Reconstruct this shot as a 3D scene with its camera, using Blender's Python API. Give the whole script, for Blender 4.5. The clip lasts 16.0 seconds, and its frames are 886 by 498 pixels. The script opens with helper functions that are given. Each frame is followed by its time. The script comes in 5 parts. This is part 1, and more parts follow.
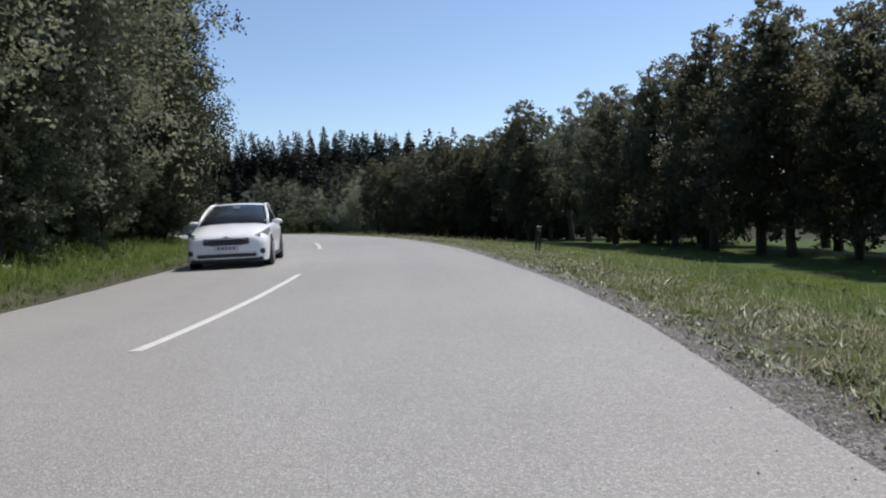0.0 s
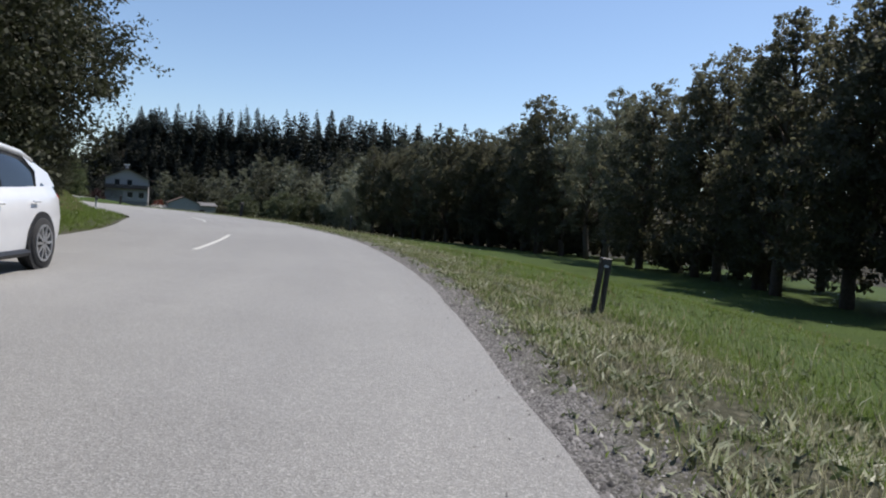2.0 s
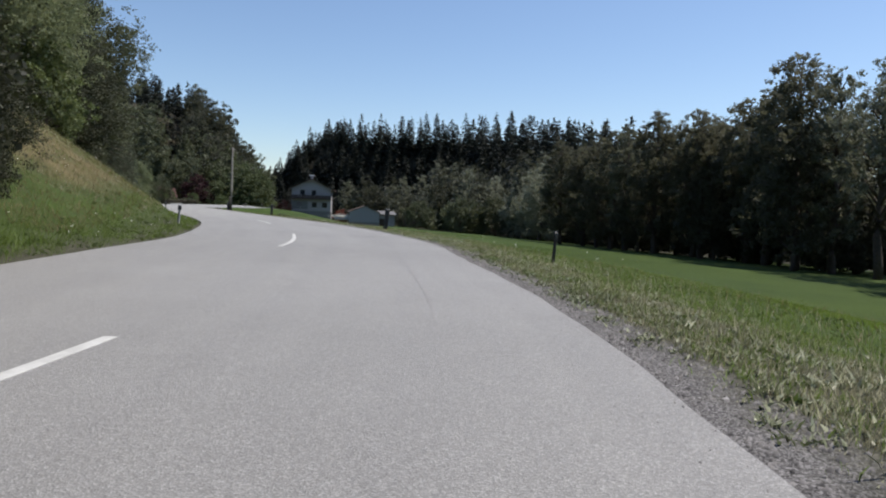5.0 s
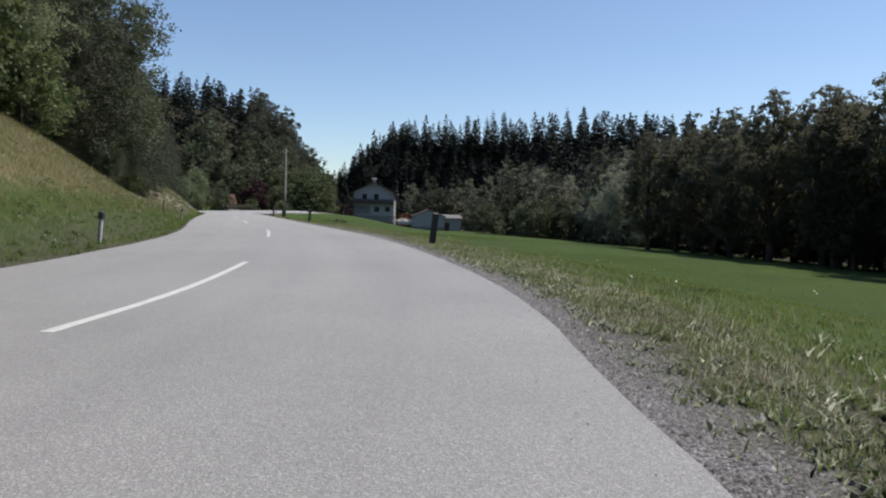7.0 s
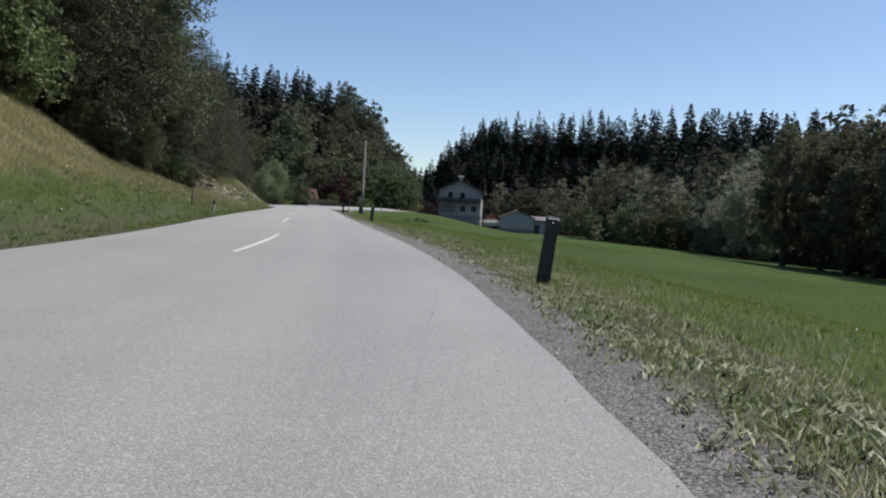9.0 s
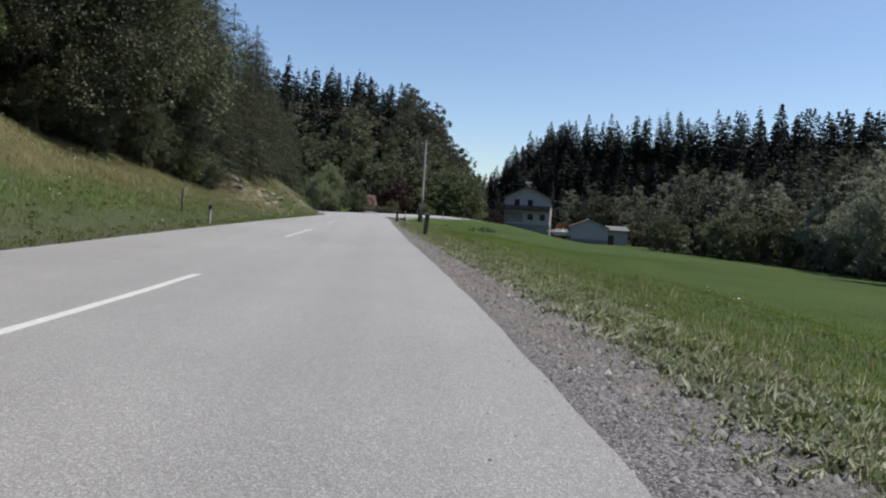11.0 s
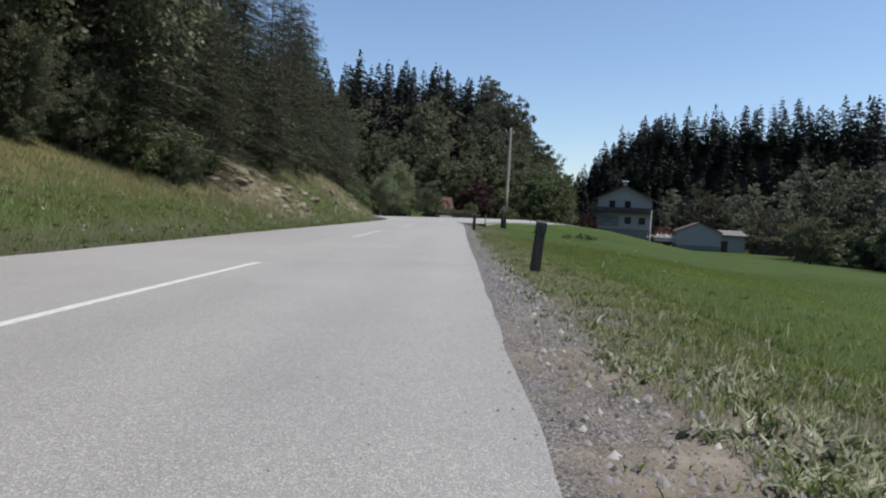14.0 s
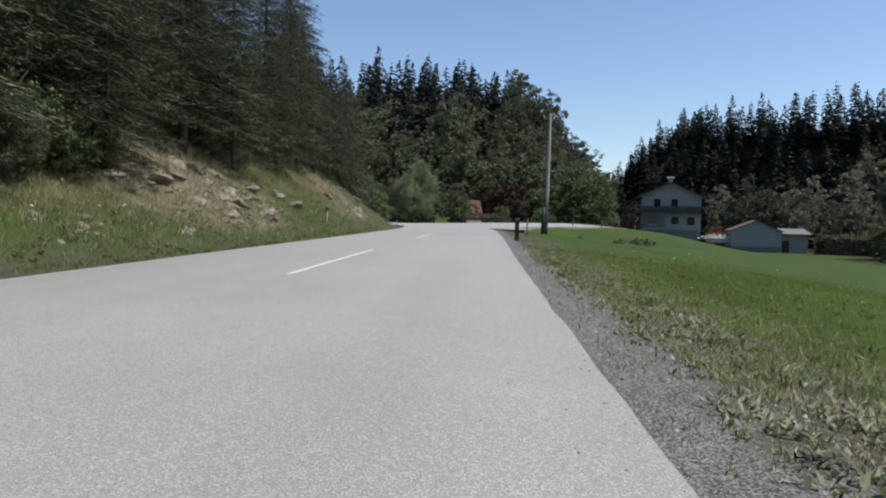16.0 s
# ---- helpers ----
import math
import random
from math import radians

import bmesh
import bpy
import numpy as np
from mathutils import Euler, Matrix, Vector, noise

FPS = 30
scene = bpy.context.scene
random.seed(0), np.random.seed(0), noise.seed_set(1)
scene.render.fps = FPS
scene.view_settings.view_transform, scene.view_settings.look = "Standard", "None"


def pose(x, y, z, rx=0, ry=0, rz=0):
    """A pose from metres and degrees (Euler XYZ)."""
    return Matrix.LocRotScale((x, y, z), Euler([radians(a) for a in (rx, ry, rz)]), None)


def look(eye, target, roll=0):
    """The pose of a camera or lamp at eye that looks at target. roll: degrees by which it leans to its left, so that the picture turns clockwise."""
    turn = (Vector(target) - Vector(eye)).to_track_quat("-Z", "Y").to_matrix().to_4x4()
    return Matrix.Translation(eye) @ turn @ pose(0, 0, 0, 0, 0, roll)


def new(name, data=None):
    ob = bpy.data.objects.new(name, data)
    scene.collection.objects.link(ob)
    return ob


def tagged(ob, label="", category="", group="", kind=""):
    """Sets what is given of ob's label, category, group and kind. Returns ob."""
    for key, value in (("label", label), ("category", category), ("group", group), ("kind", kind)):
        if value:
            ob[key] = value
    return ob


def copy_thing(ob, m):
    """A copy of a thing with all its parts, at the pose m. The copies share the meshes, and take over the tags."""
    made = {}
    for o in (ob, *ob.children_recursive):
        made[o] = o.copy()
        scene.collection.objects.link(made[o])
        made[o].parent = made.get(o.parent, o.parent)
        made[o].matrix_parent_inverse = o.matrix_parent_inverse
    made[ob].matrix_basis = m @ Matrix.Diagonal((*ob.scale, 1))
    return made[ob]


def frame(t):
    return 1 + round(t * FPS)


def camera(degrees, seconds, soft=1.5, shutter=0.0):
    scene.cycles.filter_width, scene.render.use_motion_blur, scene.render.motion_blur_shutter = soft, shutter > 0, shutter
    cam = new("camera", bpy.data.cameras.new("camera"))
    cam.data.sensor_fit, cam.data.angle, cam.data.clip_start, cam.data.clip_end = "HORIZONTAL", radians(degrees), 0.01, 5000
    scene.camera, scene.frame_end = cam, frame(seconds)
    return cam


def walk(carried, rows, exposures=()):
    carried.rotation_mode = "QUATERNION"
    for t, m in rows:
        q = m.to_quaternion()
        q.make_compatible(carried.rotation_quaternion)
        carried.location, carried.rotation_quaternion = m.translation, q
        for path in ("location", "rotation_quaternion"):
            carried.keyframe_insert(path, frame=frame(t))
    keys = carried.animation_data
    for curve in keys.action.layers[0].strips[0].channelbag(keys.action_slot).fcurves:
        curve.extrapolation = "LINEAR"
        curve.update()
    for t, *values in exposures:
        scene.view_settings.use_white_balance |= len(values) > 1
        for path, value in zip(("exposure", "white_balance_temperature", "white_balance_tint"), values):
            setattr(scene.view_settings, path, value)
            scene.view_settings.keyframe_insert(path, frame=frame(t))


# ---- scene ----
cam = camera(66.9, 16.0, 2.1)
METRES, EYE, TILT, LEAN, TURN = 87.4, 0.975, 4.703, 2.876, -42.7
ROWS = [
    (0.0, -0.0020, -0.0008, -0.0000, 0.08, -7.67, -0.26),
    (0.5, 0.0006, 0.0277, -0.0023, -0.79, -7.97, -1.78),
    (1.0, 0.0032, 0.0557, -0.0044, -1.35, -7.73, -3.03),
    (1.5, 0.0050, 0.0837, -0.0066, -0.73, -7.86, -4.66),
    (2.0, 0.0047, 0.1119, -0.0090, 0.95, -7.79, -6.14),
    (2.5, 0.0016, 0.1402, -0.0115, 7.75, -8.77, -7.33),
    (3.0, -0.0032, 0.1688, -0.0140, 11.34, -9.01, -4.08),
    (3.5, -0.0082, 0.1978, -0.0167, 13.32, -8.42, -2.47),
    (6.0, -0.0438, 0.3461, -0.0307, 17.97, -8.79, -3.91),
    (6.5, -0.0536, 0.3756, -0.0336, 19.99, -8.48, -2.41),
    (7.0, -0.0639, 0.4049, -0.0365, 21.77, -8.65, -2.21),
    (7.5, -0.0754, 0.4337, -0.0395, 23.74, -8.81, -3.30),
    (8.0, -0.0880, 0.4621, -0.0425, 25.91, -9.17, -1.91),
    (8.5, -0.1014, 0.4899, -0.0454, 27.73, -9.16, -1.37),
    (9.0, -0.1151, 0.5176, -0.0484, 29.36, -8.98, -3.12),
    (9.5, -0.1311, 0.5440, -0.0514, 32.43, -8.93, -4.86),
    (12.0, -0.2199, 0.6730, -0.0665, 36.40, -8.43, -1.96),
    (12.5, -0.2397, 0.6986, -0.0696, 38.39, -8.46, -1.68),
    (13.0, -0.2598, 0.7246, -0.0727, 39.49, -8.46, 0.96),
    (13.5, -0.2805, 0.7507, -0.0759, 40.19, -8.55, -0.78),
    (14.0, -0.3029, 0.7762, -0.0791, 41.46, -8.57, -1.86),
    (14.5, -0.3257, 0.8017, -0.0824, 43.21, -8.33, -0.33),
    (15.0, -0.3487, 0.8277, -0.0857, 44.52, -8.37, 1.18),
    (15.5, -0.3721, 0.8535, -0.0890, 43.76, -8.46, 1.95),
    (16.0, -0.3951, 0.8796, -0.0923, 43.63, -8.18, -0.11),
]
walk(cam, [(t, pose(0, 0, EYE, TILT, LEAN, TURN) @ pose(METRES * x, METRES * y, METRES * z, 90 + pitch, roll, yaw)) for t, x, y, z, yaw, pitch, roll in ROWS], [(0.0, 0.09, 6660, 12), (3.0, 0.05, 6640, 12), (9.5, 0.04, 6640, 12), (13.0, 0.06, 6600, 12), (16.0, 0.10, 6600, 12)])

# ---------------------------------------------------------------- light
SUN_AZ, SUN_EL = -6.0, 60.0          # degrees: azimuth from +x towards +y, height
world = bpy.data.worlds.new("world")
scene.world = world
world.use_nodes = True
wn = world.node_tree.nodes
sky = wn.new("ShaderNodeTexSky")
sky.sky_type, sky.sun_disc = "NISHITA", False
sky.sun_elevation, sky.sun_rotation = radians(SUN_EL), radians(90 - SUN_AZ)
sky.air_density, sky.dust_density, sky.ozone_density = 1.0, 0.4, 4.0
wn["Background"].inputs["Strength"].default_value = 0.140
world.node_tree.links.new(sky.outputs[0], wn["Background"].inputs[0])
sun = new("sun", bpy.data.lights.new("sun", "SUN"))
sun.data.energy, sun.data.angle, sun.data.color = 4.9, radians(0.53), (1.0, 0.95, 0.88)
sun_way = Vector((math.cos(radians(SUN_AZ)) * math.cos(radians(SUN_EL)), math.sin(radians(SUN_AZ)) * math.cos(radians(SUN_EL)), math.sin(radians(SUN_EL))))
sun.matrix_world = look(sun_way * 200, (0, 0, 0))

# ---------------------------------------------------------------- materials


def material(name, rough=0.8, metal=0.0, spec=0.5):
    m = bpy.data.materials.new(name)
    m.use_nodes = True
    b = m.node_tree.nodes["Principled BSDF"]
    b.inputs["Roughness"].default_value, b.inputs["Metallic"].default_value = rough, metal
    b.inputs["Specular IOR Level"].default_value = spec
    return m, m.node_tree.nodes, m.node_tree.links, b


def ramp(nodes, stops):
    r = nodes.new("ShaderNodeValToRGB")
    while len(r.color_ramp.elements) < len(stops):
        r.color_ramp.elements.new(0.5)
    for e, (at, col) in zip(r.color_ramp.elements, stops):
        e.position, e.color = at, (*col, 1)
    return r


def noise_at(nodes, links, scale, detail=4.0, where=None, rough=0.6):
    n = nodes.new("ShaderNodeTexNoise")
    n.inputs["Scale"].default_value, n.inputs["Detail"].default_value, n.inputs["Roughness"].default_value = scale, detail, rough
    if where is not None:
        links.new(where, n.inputs["Vector"])
    return n


def mixed(nodes, links, fac, a, b, mode="MIX"):
    m = nodes.new("ShaderNodeMix")
    m.data_type, m.blend_type = "RGBA", mode
    for sock, val in ((0, fac), (6, a), (7, b)):
        if isinstance(val, bpy.types.NodeSocket):
            links.new(val, m.inputs[sock])
        elif sock == 0:
            m.inputs[0].default_value = val
        else:
            m.inputs[sock].default_value = (*val, 1)
    return m.outputs[2]


def bump(nodes, links, height, b, strength=0.4, distance=0.02):
    u = nodes.new("ShaderNodeBump")
    u.inputs["Strength"].default_value, u.inputs["Distance"].default_value = strength, distance
    links.new(height, u.inputs["Height"])
    links.new(u.outputs[0], b.inputs["Normal"])


def plain(name, col, rough=0.7, metal=0.0, scale=6.0, vary=0.25, bumps=0.15, spec=0.5):
    """A surface of one colour with grain and blotches."""
    m, nodes, links, b = material(name, rough, metal, spec)
    co = nodes.new("ShaderNodeTexCoord").outputs["Object"]
    big, small = noise_at(nodes, links, scale, 5, co), noise_at(nodes, links, scale * 9, 3, co)
    lo, hi = tuple(c * (1 - vary) for c in col), tuple(min(1, c * (1 + vary)) for c in col)
    c1 = ramp(nodes, [(0.3, lo), (0.7, hi)])
    links.new(big.outputs[0], c1.inputs[0])
    c2 = mixed(nodes, links, 0.25, c1.outputs[0], small.outputs[0], "SOFT_LIGHT")
    links.new(c2, b.inputs["Base Color"])
    bump(nodes, links, small.outputs[0], b, bumps, 0.01)
    return m


def leafy(name, dark, light, through_col, share=0.3, rough=0.6, spec=0.2, patch=0.6):
    """Leaves: every leaf of its own shade, light passing through."""
    m, nodes, links, b = material(name, rough, 0.0, spec)
    g = nodes.new("ShaderNodeNewGeometry")
    co = nodes.new("ShaderNodeTexCoord").outputs["Object"]
    blot = noise_at(nodes, links, patch, 3, co)
    add = nodes.new("ShaderNodeMath")
    add.operation = "MULTIPLY_ADD"
    add.inputs[1].default_value, add.inputs[2].default_value = 0.35, -0.1
    links.new(g.outputs["Random Per Island"], add.inputs[0])
    add2 = nodes.new("ShaderNodeMath")
    add2.operation = "MULTIPLY_ADD"
    add2.inputs[1].default_value = 0.85
    links.new(blot.outputs[0], add2.inputs[0])
    links.new(add.outputs[0], add2.inputs[2])
    c = ramp(nodes, [(0.1, dark), (0.85, light)])
    links.new(add2.outputs[0], c.inputs[0])
    info = nodes.new("ShaderNodeObjectInfo")
    hue = nodes.new("ShaderNodeHueSaturation")
    span = nodes.new("ShaderNodeMapRange")
    span.inputs["To Min"].default_value, span.inputs["To Max"].default_value = 0.75, 1.2
    links.new(info.outputs["Random"], span.inputs[0])
    links.new(span.outputs[0], hue.inputs["Value"])
    links.new(c.outputs[0], hue.inputs["Color"])
    links.new(hue.outputs[0], b.inputs["Base Color"])
    t = nodes.new("ShaderNodeBsdfTranslucent")
    links.new(mixed(nodes, links, 0.7, hue.outputs[0], through_col), t.inputs[0])
    s = nodes.new("ShaderNodeMixShader")
    s.inputs[0].default_value = share
    links.new(b.outputs[0], s.inputs[1])
    links.new(t.outputs[0], s.inputs[2])
    links.new(s.outputs[0], nodes["Material Output"].inputs[0])
    return m


# near black: shade on the row's road side is partly put into the leaf colour
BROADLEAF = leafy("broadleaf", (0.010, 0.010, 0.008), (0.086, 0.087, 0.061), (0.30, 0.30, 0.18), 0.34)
# tree-sized light and dark patches stand for lit crowns and shaded gaps
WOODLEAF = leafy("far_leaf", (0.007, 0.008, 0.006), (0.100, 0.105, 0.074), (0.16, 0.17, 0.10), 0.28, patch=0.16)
PALELEAF = leafy("goat_willow_leaf", (0.10, 0.112, 0.076), (0.37, 0.382, 0.28), (0.28, 0.30, 0.18), 0.4)
NEARLEAF = leafy("roadside_leaf", (0.012, 0.014, 0.009), (0.090, 0.097, 0.060), (0.085, 0.10, 0.04), 0.16)
WILLOW = leafy("willow_leaf", (0.045, 0.051, 0.038), (0.29, 0.298, 0.225), (0.26, 0.28, 0.17), 0.32)
SILVERLEAF = leafy("silver_willow_leaf", (0.055, 0.062, 0.046), (0.40, 0.41, 0.315), (0.34, 0.36, 0.23), 0.36, patch=0.5)
GREYLEAF = leafy("grey_willow_leaf", (0.045, 0.058, 0.036), (0.18, 0.20, 0.132), (0.13, 0.15, 0.07))
NEEDLE = leafy("needles", (0.019, 0.026, 0.016), (0.098, 0.116, 0.070), (0.06, 0.075, 0.025), 0.12, 0.55)
FARWOOD = leafy("far_needles", (0.011, 0.014, 0.012), (0.042, 0.047, 0.037), (0.03, 0.04, 0.02), 0.1, 0.6, 0.2, 0.2)
SHADELEAF = leafy("shaded_leaf", (0.026, 0.032, 0.020), (0.172, 0.188, 0.118), (0.14, 0.16, 0.065), patch=0.2)
LIGHTLEAF = leafy("light_leaf", (0.06, 0.082, 0.034), (0.19, 0.23, 0.11), (0.18, 0.23, 0.07))
LIMELEAF = leafy("lime_leaf", (0.085, 0.105, 0.055), (0.27, 0.30, 0.175), (0.24, 0.28, 0.13), 0.38)
YOUNGLEAF = leafy("young_wood_leaf", (0.026, 0.038, 0.018), (0.160, 0.185, 0.095), (0.14, 0.17, 0.06), patch=0.3)
PURPLELEAF = leafy("copper_leaf", (0.020, 0.010, 0.011), (0.070, 0.032, 0.034), (0.08, 0.03, 0.03), 0.2)
BANKWEED = leafy("bank_weed_leaf", (0.050, 0.075, 0.024), (0.165, 0.205, 0.082), (0.15, 0.20, 0.06), 0.35)
BLADE = leafy("grass_blade", (0.042, 0.068, 0.015), (0.138, 0.200, 0.050), (0.152, 0.23, 0.042), 0.42)
MEADOWBLADE = leafy("meadow_blade", (0.034, 0.053, 0.013), (0.124, 0.168, 0.042), (0.14, 0.20, 0.038), 0.4)
DRYBLADE = leafy("dry_grass_blade", (0.084, 0.076, 0.036), (0.240, 0.196, 0.106), (0.20, 0.17, 0.08), 0.35)
BLOSSOM = leafy("red_leaf", (0.16, 0.04, 0.03), (0.38, 0.16, 0.12), (0.3, 0.1, 0.06))
BARK = plain("bark", (0.085, 0.065, 0.05), 0.95, 0, 8, 0.4, 0.7)


def asphalt_material():
    """Worn pale asphalt: stone chips, a painted brightening further on, and wear that runs along the lanes."""
    m, nodes, links, b = material("asphalt", 0.66, 0, 0.45)
    co = nodes.new("ShaderNodeTexCoord").outputs["Object"]
    broad, mid, grit = noise_at(nodes, links, 0.16, 3, co), noise_at(nodes, links, 1.1, 3, co), noise_at(nodes, links, 210, 2, co, 0.7)
    c1 = ramp(nodes, [(0.3, (0.232, 0.228, 0.217)), (0.7, (0.272, 0.268, 0.256))])
    links.new(broad.outputs[0], c1.inputs[0])
    lane = nodes.new("ShaderNodeCombineXYZ")
    for k, key in enumerate(("across", "along")):
        a = nodes.new("ShaderNodeAttribute")
        a.attribute_name = key
        scaled = nodes.new("ShaderNodeMath")
        scaled.operation = "MULTIPLY"
        scaled.inputs[1].default_value = (1.15, 0.022)[k]
        links.new(a.outputs["Fac"], scaled.inputs[0])
        links.new(scaled.outputs[0], lane.inputs[k])
    wear = noise_at(nodes, links, 1.0, 3, lane.outputs[0], 0.5)
    c5 = ramp(nodes, [(0.3, (0.455, 0.455, 0.46)), (0.7, (0.545, 0.545, 0.54))])
    links.new(wear.outputs[0], c5.inputs[0])
    c2 = ramp(nodes, [(0.35, (0.47, 0.47, 0.47)), (0.65, (0.53, 0.53, 0.53))])
    links.new(mid.outputs[0], c2.inputs[0])
    cell = nodes.new("ShaderNodeTexVoronoi")
    cell.inputs["Scale"].default_value = 120
    links.new(co, cell.inputs["Vector"])
    c3 = ramp(nodes, [(0.0, (0.16, 0.16, 0.16)), (0.3, (0.40, 0.40, 0.40)), (0.62, (0.50, 0.50, 0.50)), (0.8, (0.9, 0.9, 0.9))])
    bw = nodes.new("ShaderNodeRGBToBW")
    links.new(cell.outputs["Color"], bw.inputs[0])
    links.new(bw.outputs[0], c3.inputs[0])
    c4 = ramp(nodes, [(0.3, (0.3, 0.3, 0.3)), (0.7, (0.7, 0.7, 0.7))])
    links.new(grit.outputs[0], c4.inputs[0])
    # painted light: paler along y, for the road's changing heading to the sun
    way = nodes.new("ShaderNodeSeparateXYZ")
    links.new(co, way.inputs[0])
    sun_tone = nodes.new("ShaderNodeMapRange")
    sun_tone.inputs["From Min"].default_value, sun_tone.inputs["From Max"].default_value = 45, 85
    sun_tone.inputs["To Min"].default_value, sun_tone.inputs["To Max"].default_value = 0.0, 1.0
    links.new(way.outputs[1], sun_tone.inputs[0])
    tone = mixed(nodes, links, sun_tone.outputs[0], (0.955, 0.955, 0.955), (1.115, 1.115, 1.10))
    x = mixed(nodes, links, 1.0, c1.outputs[0], tone, "MULTIPLY")
    x = mixed(nodes, links, 0.8, x, c5.outputs[0], "SOFT_LIGHT")
    x = mixed(nodes, links, 0.5, x, c2.outputs[0], "SOFT_LIGHT")
    x = mixed(nodes, links, 0.5, x, c3.outputs[0], "OVERLAY")
    x = mixed(nodes, links, 0.25, x, c4.outputs[0], "OVERLAY")
    links.new(x, b.inputs["Base Color"])
    bump(nodes, links, cell.outputs["Distance"], b, 0.5, 0.006)
    return m


def ground_material():
    """Gravel, verge, meadow, dry bank and forest floor, by the distance from the road that the sheet carries."""
    m, nodes, links, b = material("ground", 0.95, 0, 0.2)
    co = nodes.new("ShaderNodeTexCoord").outputs["Object"]

    def attr(name):
        a = nodes.new("ShaderNodeAttribute")
        a.attribute_name = name
        return a.outputs["Fac"]

    def wobble(value, scale, much):
        n = noise_at(nodes, links, scale, 4, co)
        k = nodes.new("ShaderNodeMath")
        k.operation = "MULTIPLY_ADD"
        k.inputs[1].default_value = much
        links.new(n.outputs[0], k.inputs[0])
        links.new(value, k.inputs[2])
        return k.outputs[0]

    def step(value, a, c):
        r = nodes.new("ShaderNodeMapRange")
        r.inputs["From Min"].default_value, r.inputs["From Max"].default_value = a, c
        links.new(value, r.inputs[0])
        return r.outputs[0]

    v, dry, wood = attr("side"), attr("dry"), attr("wood")
    fine, mid, broad = noise_at(nodes, links, 30, 4, co), noise_at(nodes, links, 3.5, 5, co), noise_at(nodes, links, 0.25, 4, co)
    cell = nodes.new("ShaderNodeTexVoronoi")
    cell.inputs["Scale"].default_value = 95
    links.new(co, cell.inputs["Vector"])
    # lowest stop is darkened for the shade between stones
    gravel = ramp(nodes, [(0.15, (0.036, 0.034, 0.033)), (0.5, (0.104, 0.100, 0.098)), (0.85, (0.245, 0.237, 0.233))])
    bw = nodes.new("ShaderNodeRGBToBW")
    links.new(cell.outputs["Color"], bw.inputs[0])
    links.new(bw.outputs[0], gravel.inputs[0])
    stony = mixed(nodes, links, 0.45, gravel.outputs[0], mid.outputs[0], "SOFT_LIGHT")
    # dark stops paint the shaded gaps between grass and weeds
    verge = ramp(nodes, [(0.3, (0.018, 0.020, 0.011)), (0.5, (0.050, 0.050, 0.030)), (0.72, (0.16, 0.15, 0.11))])
    tangle = noise_at(nodes, links, 13, 6, co, 0.75)
    links.new(tangle.outputs[0], verge.inputs[0])
    meadow = ramp(nodes, [(0.3, (0.031, 0.055, 0.010)), (0.7, (0.047, 0.077, 0.014))])
    links.new(broad.outputs[0], meadow.inputs[0])
    meadow_fine = mixed(nodes, links, 0.6, meadow.outputs[0], fine.outputs[0], "SOFT_LIGHT")
    hay = ramp(nodes, [(0.32, (0.055, 0.066, 0.026)), (0.5, (0.105, 0.090, 0.042)), (0.75, (0.180, 0.140, 0.072))])
    patches = noise_at(nodes, links, 0.7, 6, co, 0.7)
    links.new(patches.outputs[0], hay.inputs[0])
    litter = ramp(nodes, [(0.3, (0.018, 0.017, 0.010)), (0.7, (0.045, 0.038, 0.024))])
    links.new(mid.outputs[0], litter.inputs[0])
    w = wobble(v, 1.6, 0.9)
    x = mixed(nodes, links, step(w, 1.15, 1.7), stony, verge.outputs[0])
    x = mixed(nodes, links, step(wobble(v, 0.8, 1.6), 3.0, 4.8), x, meadow_fine)
    x = mixed(nodes, links, step(wobble(dry, 0.5, 0.9), 0.75, 1.15), x, hay.outputs[0])
    x = mixed(nodes, links, step(wobble(wood, 0.7, 0.4), 0.5, 0.9), x, litter.outputs[0])
    earth = ramp(nodes, [(0.3, (0.070, 0.056, 0.036)), (0.5, (0.145, 0.118, 0.082)), (0.7, (0.235, 0.210, 0.165))])
    clods = noise_at(nodes, links, 1.8, 7, co, 0.7)
    links.new(clods.outputs[0], earth.inputs[0])
    x = mixed(nodes, links, step(wobble(attr("bare"), 0.9, 0.8), 0.65, 1.0), x, earth.outputs[0])
    links.new(x, b.inputs["Base Color"])
    h = mixed(nodes, links, 0.5, cell.outputs["Distance"], mid.outputs[0])
    bump(nodes, links, h, b, 0.35, 0.015)
    return m


ASPHALT, GROUND = asphalt_material(), ground_material()
PAINT = plain("road_paint", (0.50, 0.50, 0.475), 0.7, 0, 9, 0.14, 0.25)

# ---------------------------------------------------------------- mesh helpers


def mesh_of(name, verts, faces, mats, smooth=False, slots=None):
    me = bpy.data.meshes.new(name)
    me.from_pydata([tuple(v) for v in verts], [], [tuple(f) for f in faces])
    for m in mats if isinstance(mats, (list, tuple)) else [mats]:
        me.materials.append(m)
    if slots is not None:
        me.polygons.foreach_set("material_index", slots)
    if smooth:
        me.polygons.foreach_set("use_smooth", [True] * len(me.polygons))
    me.update()
    return me


